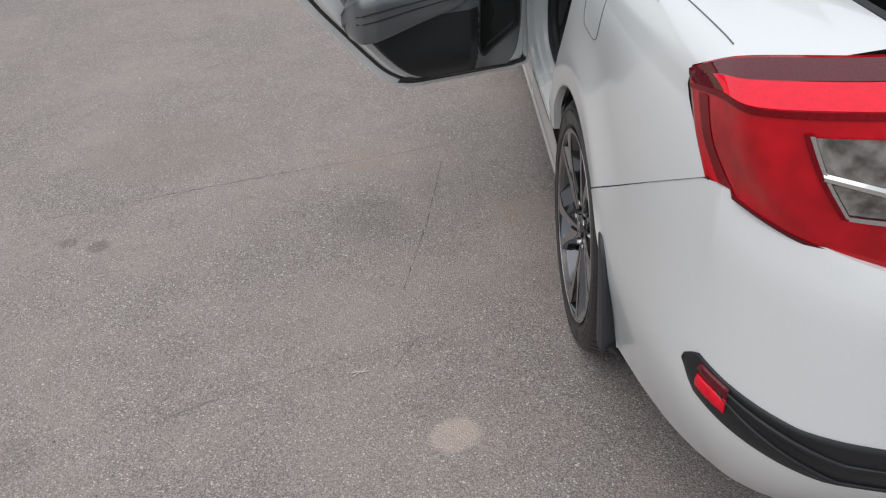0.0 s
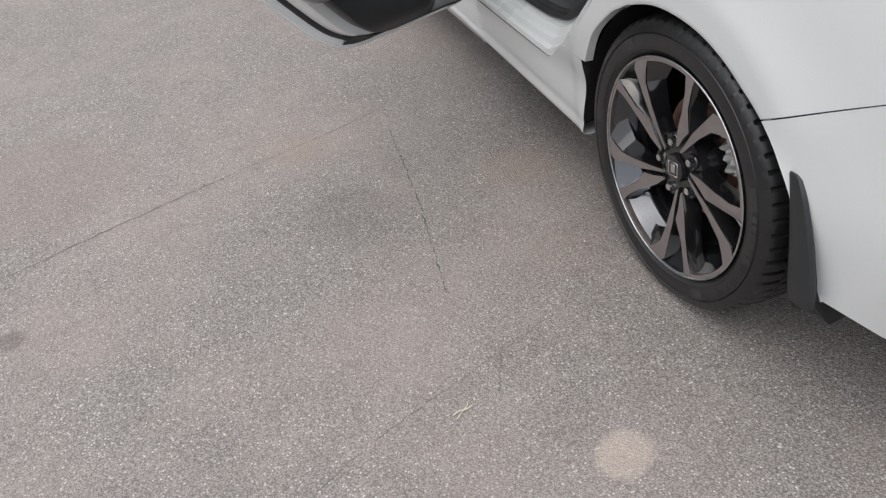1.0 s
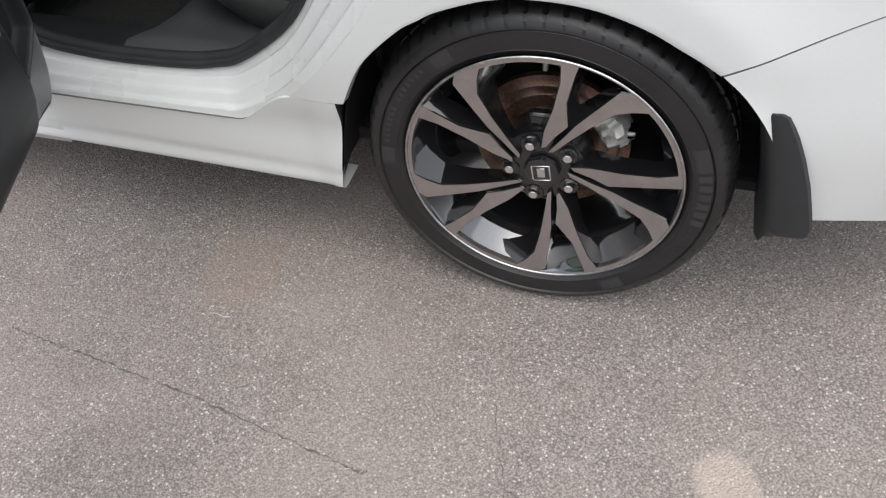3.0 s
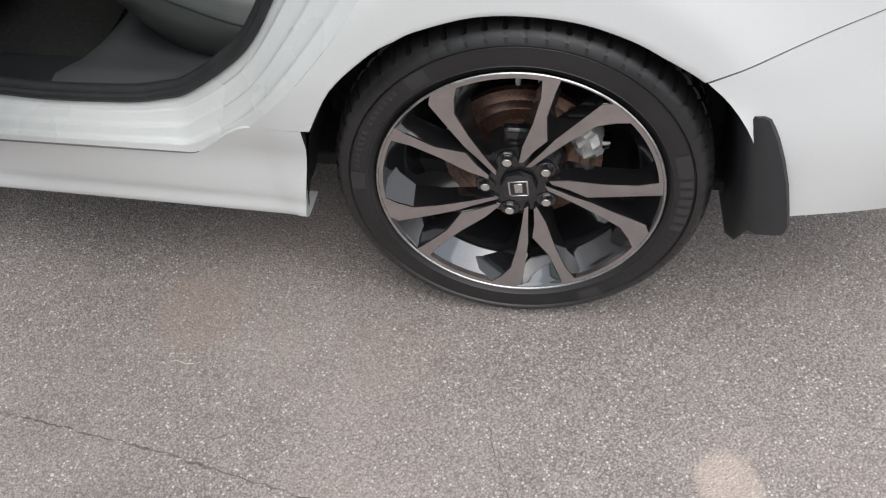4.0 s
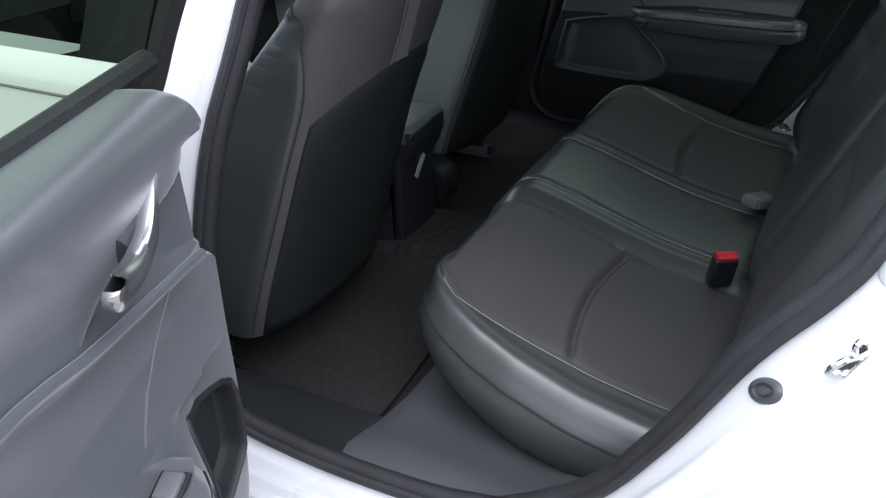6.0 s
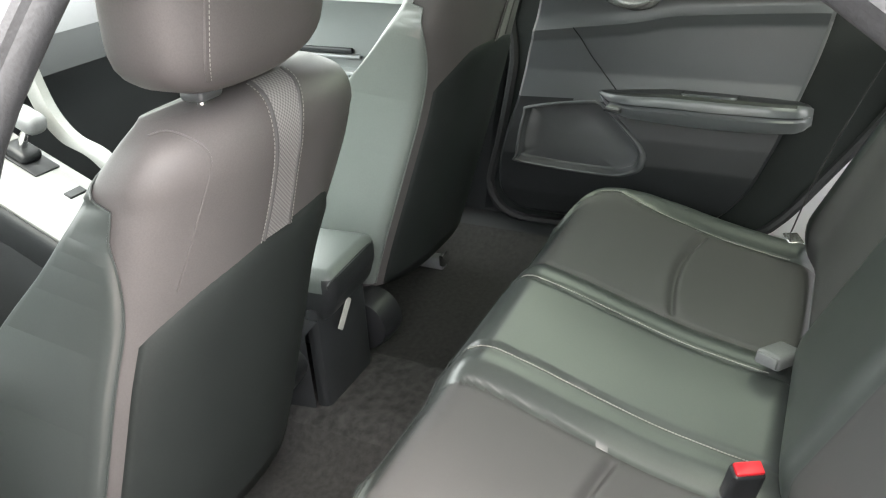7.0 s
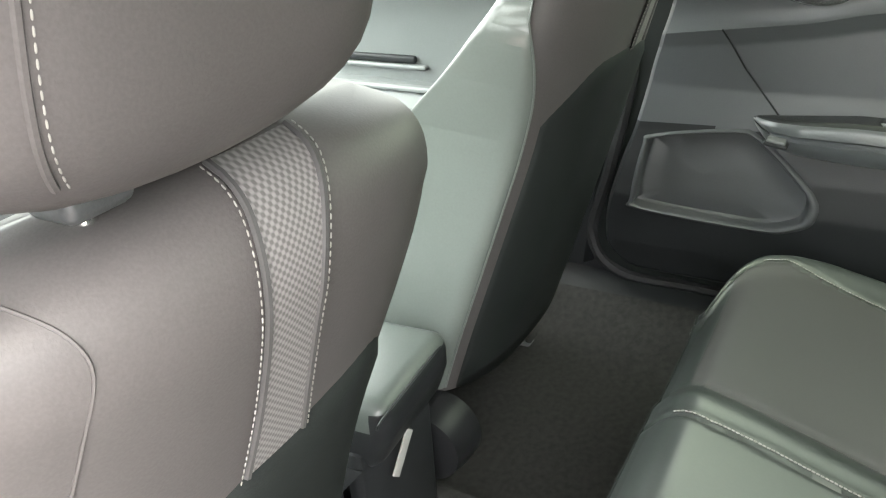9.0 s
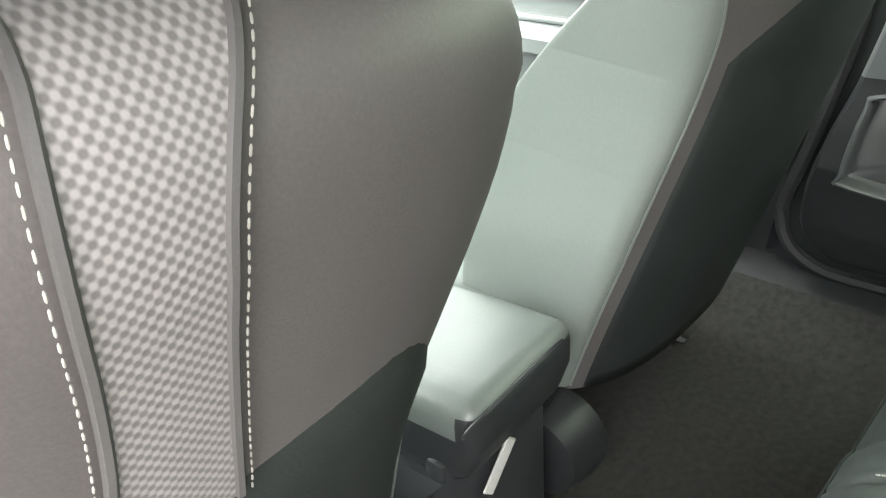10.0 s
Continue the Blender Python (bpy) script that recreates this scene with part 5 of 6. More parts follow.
# rear backrest
rows = []
for j in range(49):
    t = j / 48
    y0, z0 = 0.388 - 0.268 * t, 0.49 + 0.62 * t
    row = []
    for x in [wave(i, 90, -0.66, 0.66) for i in range(91)]:
        a = abs(x)
        d = 0.035 * math.exp(-((a - 0.60) / 0.06) ** 2) + 0.02 / (1 + math.exp((a - 0.165) / 0.01)) - 0.012 * math.exp(-((a - 0.17) / 0.006) ** 2)
        d -= 0.05 * max(0, (t - 0.88) / 0.12) ** 2 + 0.03 * max(0, (0.1 - t) / 0.1) ** 2
        d -= 0.10 * max(0, (a - 0.60) / 0.06) ** 2 * 0.5
        d -= 0.01 * math.exp(-((t - 0.45) / 0.015) ** 2) * (1 if 0.2 < a < 0.57 else 0)
        row.append((x, y0 + d * 0.87, z0 + d * 0.48))
    rows.append(row)
rows.append([(x, y - 0.12, z - 0.02) for x, y, z in rows[-1]])
bm = loft(rows)
for f in bm.faces:
    a = abs(f.calc_center_median().x)
    f.material_index = 1 if 0.18 < a < 0.57 else 0
part("rear_backrest", bm, [DIM_LEATHER, BENCH_CLOTH], car, "black leather rear backrest", angle=75)

def buckle(x, y, z, yaw, tilt, tip, shell, label):
    """A belt buckle on its stalk; the place given is that of its button."""
    m = Matrix.Translation((x, y, z)) @ Matrix.Rotation(radians(yaw), 4, "Z") @ Matrix.Rotation(radians(tilt), 4, "X")
    b = part("belt_buckle", rbox((0.044, 0.070, 0.026), 0.007, 3, m @ Matrix.Translation((0, -0.036, 0))), shell, car, label)
    part("belt_button", rbox((0.037, 0.008, 0.019), 0.003, 2, m), tip, b)
    part("buckle_stalk", rbox((0.022, 0.06, 0.008), 0.003, 2, m @ Matrix.Translation((0, -0.09, -0.004))), STRAP, b)


buckle(-0.20, 0.420, 0.560, -62, 108, RED_BUTTON, BLACK_TRIM, "black seat belt buckle with a red button")
buckle(0.095, 0.424, 0.533, 62, 12, GREY_PLASTIC, GREY_PLASTIC, "grey seat belt buckle lying on the bench")
part("belt_tongue", rbox((0.045, 0.03, 0.004), 0.0018, 1, Matrix.Translation((0.54, 0.418, 0.540)) @ Matrix.Rotation(radians(20), 4, "Z")), SILVER, car, "silver belt tongue")


def webbing(pts, w=0.046):
    path = crom(pts, 8)
    rows = []
    for i, q in enumerate(path):
        t = (path[min(i + 1, len(path) - 1)] - path[max(i - 1, 0)]).normalized()
        s = t.cross(Vector((0.2, 1, 0.4))).normalized()
        rows.append([q - s * w / 2, q + s * w / 2])
    return thick(part("seat_belt", loft(rows), STRAP, car, "black seat belt webbing"), 0.0015)


webbing([(0.555, 0.425, 0.545), (0.60, 0.39, 0.67), (0.625, 0.325, 0.85), (0.63, 0.23, 1.09)])


# ---- front seats ----
def front_seat(cx, shift, label, hx=0.0):
    """Backrest of stacked rings, cushion, headrest, posts, seams; the far seat is the near one mirrored and set higher."""
    dy, flip = 0.0, 1 if cx < 0 else -1
    # height, half width, front bulge of bolsters, back surface y
    LV = [(0.42, 0.215, 0.10), (0.50, 0.222, 0.13), (0.60, 0.212, 0.16), (0.72, 0.202, 0.165), (0.82, 0.194, 0.14), (0.88, 0.196, 0.085), (0.93, 0.206, 0.05), (0.97, 0.205, 0.03), (1.01, 0.198, 0.01), (1.035, 0.185, 0.0), (1.055, 0.171, 0.0), (1.068, 0.155, 0.0), (1.08, 0.122, 0.0)]

    def yback(z):
        return 1.10 - (z - 0.45) * 0.325 + dy

    def curl(z):
        return 0.07 * (1 - math.sqrt(1 - min(0.98, max(0, (z - 0.995) / 0.084)) ** 2))

    def lean(z):
        k = max(0, min(1, (1.0 - z) / 0.24))
        return (-0.03 if cx < 0 else 0.03) * k * k * (3 - 2 * k)

    def ring_at(z, a):
        """Place on the backrest at a height and an angle round it; 270 degrees looks to the rear."""
        w = smooth_table([(q[0], q[1]) for q in LV], z, 0.05 if z < 1.0 else 0.012)
        bol = smooth_table([(q[0], q[2]) for q in LV], z, 0.05)
        depth = 0.112 - 0.01 * max(0, (z - 0.95) / 0.12) - curl(z)
        c, s = math.cos(radians(a)), math.sin(radians(a))
        px = w * (abs(c) ** 0.68) * (1 if c >= 0 else -1)
        py = depth * 0.5 * (abs(s) ** 0.7) * (1 if s >= 0 else -1)
        u = abs(px) / w
        py += 0.026 * u ** 2.5 if s < 0 else 0.026 * u ** 2.5 + bol * max(0, (u - 0.5) / 0.5) ** 1.4
        return Vector((cx + lean(z) + px, yback(z) + curl(z) + depth * 0.5 + py, z - 0.010 * max(0, (z - 1.03) / 0.045) * (abs(px) / 0.15)))

    top = 1.045 if cx < 0 else 1.055

    def bolster_span(s, z):
        """Angles between which leather covers the side of the backrest."""
        rise = max(0, (z - top + 0.20) / 0.20)
        a1 = min(150, 112 + 110 * (1.01 - z)) if s < 0 else 118
        full = 202 if s < 0 else 206
        a1 += 5 * rise ** 4
        part_of = 0.03 + 0.97 * math.sqrt(max(0, 1 - min(1, rise) ** 2.2))
        angles = [a1 + (full - a1) * i / 30 for i in range(31)]
        spots = [ring_at(z, a) for a in angles]
        runs = list(itertools.accumulate((q - p).length for p, q in zip(spots, spots[1:])))
        return lerp_table(list(zip([0.0] + runs, angles)), part_of * runs[-1]), a1

    steps = [0.42 + 0.655 * math.sin(math.pi / 2 * k / 44) for k in range(45)]
    bm = loft([[ring_at(z, 360 * k / 80) for k in range(80)] for z in steps], True)
    topc = bm.verts.new((cx, yback(1.08) + 0.06, 1.082))
    bm.verts.ensure_lookup_table()
    n0 = 44 * 80
    for k in range(80):
        bm.faces.new((bm.verts[n0 + k], bm.verts[n0 + (k + 1) % 80], topc))
    back = part("front_seat", bm, SEAT_CLOTH, car, label, angle=60)
    # leather bolsters, a little proud of the fabric, with a seam along their edge
    for s in (-1, 1):
        rows, edge = [], []
        for k in range(61):
            z = 0.43 + (top - 0.43) * math.sin(k / 60 * math.pi / 2)
            a0, a1 = bolster_span(s, z)
            row = []
            for i in range(17):
                a = a0 + (a1 - a0) * i / 16
                q = ring_at(z, a if s < 0 else 180 - a)
                c = Vector((cx, yback(z) + 0.10, z))
                row.append(q + (q - c).normalized() * (0.006 if 0 < i < 16 else 0.001))
            rows.append(row)
            edge.append(row[0] + (row[0] - c).normalized() * 0.002)
        # Inboard side gets the lit tone of the leather, outer side the shaded tone.
        part("seat_bolster", loft(rows), LIT_LEATHER if s * cx < 0 else DIM_LEATHER, back, "smooth leather seat bolster" if s * cx < 0 else "leather outer side of the seat, darkened as shade", angle=70)
        part("bolster_seam", tube(edge, 0.0014, 6), LIT_LEATHER if s * cx < 0 else DIM_LEATHER, back)
        part("bolster_piping", tube([r[-1] + Vector((s * 0.002, -0.001, 0)) for r in rows], 0.0018, 6), BACK_PANEL, back)
    # board on the lower back, a little proud
    rows = []
    for j in range(17):
        t = j / 16
        row = []
        for i in range(25):
            u = -1 + i / 12
            turn = 270 + u * 58
            xo = flip * (ring_at(0.89, turn).x - cx)
            zt = smooth_table([(-0.23, 0.83), (-0.198, 0.857), (-0.133, 0.896), (-0.049, 0.915), (0.009, 0.921), (0.094, 0.922), (0.156, 0.872), (0.2, 0.83)], xo, 0.02)
            zb = 0.422
            z = zb + (zt - zb) * t
            q = ring_at(z, turn)
            row.append(q + Vector((0, -0.0045 + 0.004 * abs(u) ** 6 + 0.010 * (t > 0.97), 0)))
        rows.append(row)
    thick(part("seat_back_board", loft(rows), BACK_PANEL, back, "black board on the seat's back"), 0.006, 1.0)
    # checked strip with two stitched seams
    def sx(t):
        z = 0.900 + 0.178 * t
        lo = smooth_table([(0.90, -0.049), (0.93, -0.044), (0.976, -0.043), (1.02, -0.046), (1.05, -0.041), (1.068, -0.037), (1.08, -0.030)], z, 0.02)
        hi = smooth_table([(0.90, 0.0), (0.93, -0.002), (0.98, -0.004), (1.02, -0.003), (1.05, 0.008), (1.066, 0.020), (1.08, 0.026)], z, 0.012)
        return cx + flip * lo, cx + flip * hi

    def bulge(z, x):
        u = (x - cx) / 0.2
        w = smooth_table([(q[0], q[1]) for q in LV], z, 0.02)
        k = min(1, abs(x - cx) / w)
        c = k ** (1 / 0.68)
        depth = 0.112 - 0.01 * max(0, (z - 0.95) / 0.12) - curl(z)
        return yback(z) + curl(z) + depth * 0.5 * (1 - (1 - c * c) ** 0.35) + 0.026 * k ** 2.5 - 0.002

    rows = []
    for j in range(31):
        t = j / 30
        a, b = sx(t)
        z = 0.900 + 0.178 * t
        rows.append([(x, bulge(z, x) - 0.0012, z) for x in [a + (b - a) * i / 6 for i in range(7)]])
    part("checked_strip", loft(rows), CHECK, back, "grey checked fabric strip")
    seam = bmesh.new()
    pip = bmesh.new()
    for side in (0, 1):
        path = []
        for j in range(41):
            t = j / 40
            z = 0.900 + 0.178 * t
            x = sx(t)[side]
            path.append((x, bulge(z, x) - 0.002, z))
        tube([(x, y + 0.0008, z) for x, y, z in path], 0.0022, 6, pip)
        off = flip * (0.005 if side else -0.005)
        stitches([(x + off, y + 0.0006, z) for x, y, z in path], 0.0048, 0.0032, 0.00045, seam)
        part("seam_piping", pip, BENCH_CLOTH, back)
        pip = bmesh.new()
    tagged(part("stitching", seam, THREAD, back), kind="stuff")
    # curved seams round the shoulders
    for s in ((-1,) if cx < 0 else ()):
        path = [ring_at(z, a if s < 0 else 540 - a) for z, a in ((1.064, 190), (1.066, 205), (1.060, 219), (1.045, 231), (1.025, 236), (0.995, 234), (0.96, 233), (0.92, 231), (0.89, 229))]
        part("shoulder_seam", tube(crom([q + Vector((0, -0.0008, 0.0005)) for q in path], 5), 0.0010, 5), SEAT_CLOTH, back)
    # headrest
    hz, hy = 1.180, yback(1.12) + 0.072

    def pillow(x, y, z):
        """Pushes a cube's point onto a rounded block, squarer across than in depth."""
        n = (abs(x) ** 5 + abs(z) ** 5) ** (1 / 5)
        m = (n ** 3 + abs(y) ** 3) ** (1 / 3)
        return x / m, y / m, z / m

    def on_head(x, y, z):
        return (cx + hx + x * (0.136 + 0.008 * z), hy + y * (0.062 - 0.004 * z) - 0.012 * z, hz + z * 0.098 + x * x * (0.018 * -z if z < 0 else -0.006 * z))

    bm = bmesh.new()
    bmesh.ops.create_cube(bm, size=1)
    bmesh.ops.subdivide_edges(bm, edges=bm.edges[:], cuts=9, use_grid_fill=True)
    for v in bm.verts:
        x, y, z = v.co * 2
        x, y, z = pillow(x, y, z)
        v.co = on_head(x, y, z)
    head = part("headrest", bm, SEAT_CLOTH, back, "padded fabric headrest", angle=80)
    hs = bmesh.new()
    for s in (-1, 1):
        pts = []
        for k in range(25):
            t = -0.97 + 1.9 * k / 24
            x, y, z = on_head(*(pillow(-0.80 + 0.15 * (t + 0.97), -0.86, t) if s < 0 else pillow(1.0, -0.3, t)))
            pts.append((x, y - 0.0012, z))
        stitches([(x + s * -0.004, y - 0.0004, z) for x, y, z in pts], 0.0048, 0.0032, 0.00045, hs)
        part("headrest_piping", tube([(x, y + 0.001, z) for x, y, z in pts], 0.0018, 6), SEAT_CLOTH, head)
    tagged(part("stitching", hs, THREAD, head), kind="stuff")
    for s in (-1, 1):
        part("headrest_post", tube([(cx + hx + s * 0.045, hy + 0.012, 1.07), (cx + hx + s * 0.045, hy + 0.008, 1.14)], 0.006, 10), CHROME, back)
        if s < 0:
            part("post_collar", rbox((0.036, 0.030, 0.014), 0.0065, 4, Matrix.Translation((cx + hx + s * 0.045, hy + 0.010, 1.082))), SILL, back)
    # cushion, hinge covers and rails
    bm = bmesh.new()
    rows = []
    for j in range(13):
        y = 1.20 + dy + 0.50 * j / 12
        row = []
        for i in range(17):
            u = -1 + i / 8
            z = 0.51 + 0.03 * abs(u) ** 4 - 0.06 * max(0, abs(u) - 0.9) * 10 + 0.03 * (j / 12) - (0.05 if j == 12 else 0)
            row.append((cx + u * 0.25, y, z))
        rows.append(row)
    bm = loft(rows)
    bmesh.ops.recalc_face_normals(bm, faces=bm.faces)
    thick(part("seat_cushion", bm, [LIT_LEATHER], back), 0.10)
    back.matrix_basis = Matrix.Translation(shift)
    up = shift[2]
    for s in (-1, 1):
        ry = 1.262 if cx < 0 else 1.185
        part("seat_rail", rbox((0.03, 0.40, 0.035), 0.006, 2, Matrix.Translation((cx + s * 0.205, ry + 0.198, 0.325 - up))), GREY_PLASTIC, back)
        part("rail_end", rbox((0.034, 0.014, 0.03), 0.004, 2, Matrix.Translation((cx + s * 0.205, ry, 0.335 - up))), CHROME, back)
        part("seat_leg", tube([(cx + s * 0.205, ry + 0.04, 0.34 - up), (cx + s * 0.205, ry + 0.02, 0.43 - up), (cx + s * 0.20, ry + 0.03, 0.50 - up)], 0.011, 8), BLACK_TRIM, back)
        hc = (cx + s * 0.235, 1.185, 0.485) if cx < 0 else (cx + s * 0.230, 1.160, 0.364)
        big = 1.0 if cx < 0 else 1.5
        if cx > 0 and s > 0:
            continue
        part("hinge_cover", lathe([(s * 0.018, 0.0), (s * 0.018, 0.028 * big), (s * 0.014, 0.036 * big), (s * -0.02, 0.04 * big), (s * -0.05, 0.04 * big)], 32, hc), BLACK_TRIM, back, "black plastic hinge cover")
    return back


front_seat(-0.37, (0, 0, 0), "dark grey front passenger seat with leather bolsters and checked strip", -0.045)
front_seat(0.37, (0, 0.03, 0.045), "dark grey front seat with leather bolsters beside the console")

# ---- console ----
con = part("centre_console", loft([[(-0.085, 1.17, 0.36), (-0.09, 1.17, 0.52), (-0.075, 1.15, 0.545), (0.075, 1.15, 0.545), (0.09, 1.17, 0.52), (0.085, 1.17, 0.36)]] +
                                  [[(-0.095, y, 0.34), (-0.10, y, z), (-0.085, y, z + 0.02), (0.085, y, z + 0.02), (0.10, y, z), (0.095, y, 0.34)] for y, z in ((1.25, 0.53), (1.45, 0.545), (1.50, 0.56), (1.75, 0.57), (2.0, 0.60), (2.25, 0.62))]), PANEL_DARK, car, "black plastic centre console")
part("console_back", rbox((0.165, 0.03, 0.22), 0.012, 2, Matrix.Translation((0.008, 1.163, 0.455))), PANEL_DARK, con)
lid = rbox((0.182, 0.30, 0.105), 0.022, 4, Matrix.Translation((0.016, 1.272, 0.585)) @ Matrix.Rotation(radians(4), 4, "Z"))
bmesh.ops.subdivide_edges(lid, edges=[e for e in lid.edges if e.calc_length() > 0.04], cuts=6, use_grid_fill=True)
for v in lid.verts:
    if v.co.z < 0.59:
        v.co.y += max(0, 0.59 - v.co.z) * 0.35 * max(0, (1.3 - v.co.y) / 0.17)
for f in lid.faces:
    c = f.calc_center_median()
    f.material_index = 1 if c.z < 0.594 or (c.y < 1.136 and c.z < 0.622) else 0
lid = part("console_armrest", lid, [LID_LEATHER, PANEL_DARK], con, "leather armrest lid with a plastic end")
part("lid_seam", tube(crom([(-0.070, 1.124, 0.612), (-0.066, 1.1195, 0.624), (0.0, 1.1225, 0.627), (0.088, 1.129, 0.625), (0.1045, 1.142, 0.598), (0.1085, 1.20, 0.596), (0.107, 1.30, 0.596)], 6), 0.0014, 6), BLACK_TRIM, lid)
part("console_tag", rbox((0.017, 0.003, 0.060), 0.001, 1, Matrix.Translation((-0.008, 1.136, 0.527)) @ Matrix.Rotation(radians(42), 4, "Y")), HEADLINER, con, "pale tag")
ramp_up = Matrix.Translation((0.0, 1.86, 0.672)) @ Matrix.Rotation(radians(23), 4, "X")
part("console_riser", rbox((0.20, 0.46, 0.11), 0.03, 3, ramp_up @ Matrix.Translation((0.0, 0.02, -0.062))), PANEL_DARK, con)
plate = part("shifter_plate", rbox((0.19, 0.40, 0.014), 0.006, 3, ramp_up), CONSOLE_TRIM, con, "pale satin trim plate")
part("brake_switch", rbox((0.045, 0.022, 0.006), 0.002, 1, ramp_up @ Matrix.Translation((0.035, -0.055, 0.008))), BLACK_TRIM, plate)
part("lever_slot", rbox((0.065, 0.12, 0.006), 0.003, 2, ramp_up @ Matrix.Translation((0.045, 0.09, 0.008))), BLACK_TRIM, plate)
lever = ramp_up @ Matrix.Translation((0.045, 0.105, 0.0))
part("gear_gaiter", rbox((0.055, 0.07, 0.03), 0.013, 3, lever @ Matrix.Translation((0, 0, 0.018))), BLACK_TRIM, plate)
sh = part("gear_lever", tube([lever @ Vector((0, 0, 0.02)), lever @ Vector((0, -0.004, 0.06)), lever @ Vector((0, -0.01, 0.085))], 0.010, 10), CHROME, con, "chrome gear lever with a grey knob")
part("gear_knob", rbox((0.052, 0.08, 0.045), 0.02, 4, lever @ Matrix.Translation((0, -0.012, 0.105))), GREY_PLASTIC, sh)
rail = crom([(0.118, 1.58, 0.60), (0.118, 1.72, 0.655), (0.118, 1.80, 0.715), (0.118, 1.87, 0.742), (0.118, 1.915, 0.79), (0.118, 1.94, 0.86), (0.118, 1.955, 0.95)], 6)
part("console_rail", loft([[(x - 0.016, y, z), (x - 0.018, y + 0.02, z - 0.004), (x + 0.012, y + 0.022, z - 0.004), (x + 0.018, y + 0.004, z), (x + 0.012, y - 0.010, z + 0.006), (x - 0.008, y - 0.008, z + 0.006)] for x, y, z in rail], True), CONSOLE_TRIM, con, "pale curved console side rail")

# ---- dashboard ----
rows = []
for x in [wave(i, 24, -0.74, 0.74) for i in range(25)]:
    rows.append([(x, 2.10, 0.40), (x, 2.06, 0.60), (x, 2.08, 0.76), (x, 2.04, 0.84), (x, 2.06, 0.92), (x, 2.14, 0.965), (x, 2.35, 0.985), (x, 2.75, 0.99)])
dash = part("dashboard", loft(rows), PANEL_DARK, car, "dark grey dashboard")
part("dash_screen", rbox((0.24, 0.02, 0.14), 0.008, 2, Matrix.Translation((0.0, 2.045, 0.86))), BLACK_TRIM, dash)

# ---- right-hand doors and the shell that closes the cabin ----
rd = part("right_door", loft([[(bodyx(y, z), y, z) for z in [0.21 + 0.05 * k for k in range(17)]] for y in [-0.60 + 0.15 * i for i in range(27)]]), PAINT, car, "white body side")
sh_rows = []
for k, x in ((1.0, 0.80), (0.985, 0.775), (0.96, 0.772), (0.02, 0.772)):
    sh_rows.append([(x, 0.72 + (a - 0.72) * k, 0.70 + (b - 0.70) * k) for a, b in flat([(1.17, 0.46), (1.11, 0.388), (0.97, 0.382), (0.7, 0.384), (0.5, 0.42), (0.36, 0.6), (0.22, 0.85), (0.2, 1.0), (0.7, 1.02), (1.08, 1.02), (1.10, 0.80), (1.14, 0.6)], 5, True)])
part("door_shut_face", loft(sh_rows, True), BACK_PANEL, rd, "black inner door shell")
part("door_seal", tube([(0.772, y, z) for x, y, z in sh_rows[1]], 0.012, 8, closed=True), RUBBER, rd)
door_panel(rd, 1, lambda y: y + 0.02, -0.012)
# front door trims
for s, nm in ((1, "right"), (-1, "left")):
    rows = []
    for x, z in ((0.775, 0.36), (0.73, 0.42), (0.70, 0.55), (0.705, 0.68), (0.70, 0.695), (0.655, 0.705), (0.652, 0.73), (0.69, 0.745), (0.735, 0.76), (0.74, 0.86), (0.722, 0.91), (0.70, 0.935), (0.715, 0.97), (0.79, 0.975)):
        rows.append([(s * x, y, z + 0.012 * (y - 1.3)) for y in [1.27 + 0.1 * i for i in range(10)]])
    fd = part("front_door_trim", loft(rows), LIT_FRONT_TRIM, car, "front door trim, its grey lightened for windscreen light", angle=30)
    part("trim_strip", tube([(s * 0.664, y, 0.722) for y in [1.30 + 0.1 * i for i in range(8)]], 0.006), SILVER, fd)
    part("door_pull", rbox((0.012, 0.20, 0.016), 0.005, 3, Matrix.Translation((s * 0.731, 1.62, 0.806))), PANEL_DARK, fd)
    part("pull_lip", rbox((0.016, 0.23, 0.010), 0.004, 3, Matrix.Translation((s * 0.728, 1.61, 0.792))), LIT_FRONT_TRIM, fd)
    part("trim_ledge", rbox((0.02, 0.80, 0.012), 0.005, 3, Matrix.Translation((s * 0.700, 1.69, 0.757))), LIT_FRONT_TRIM, fd)

# pillars, roof, screens
def shell_x(z):
    return smooth_table(ZX, z)


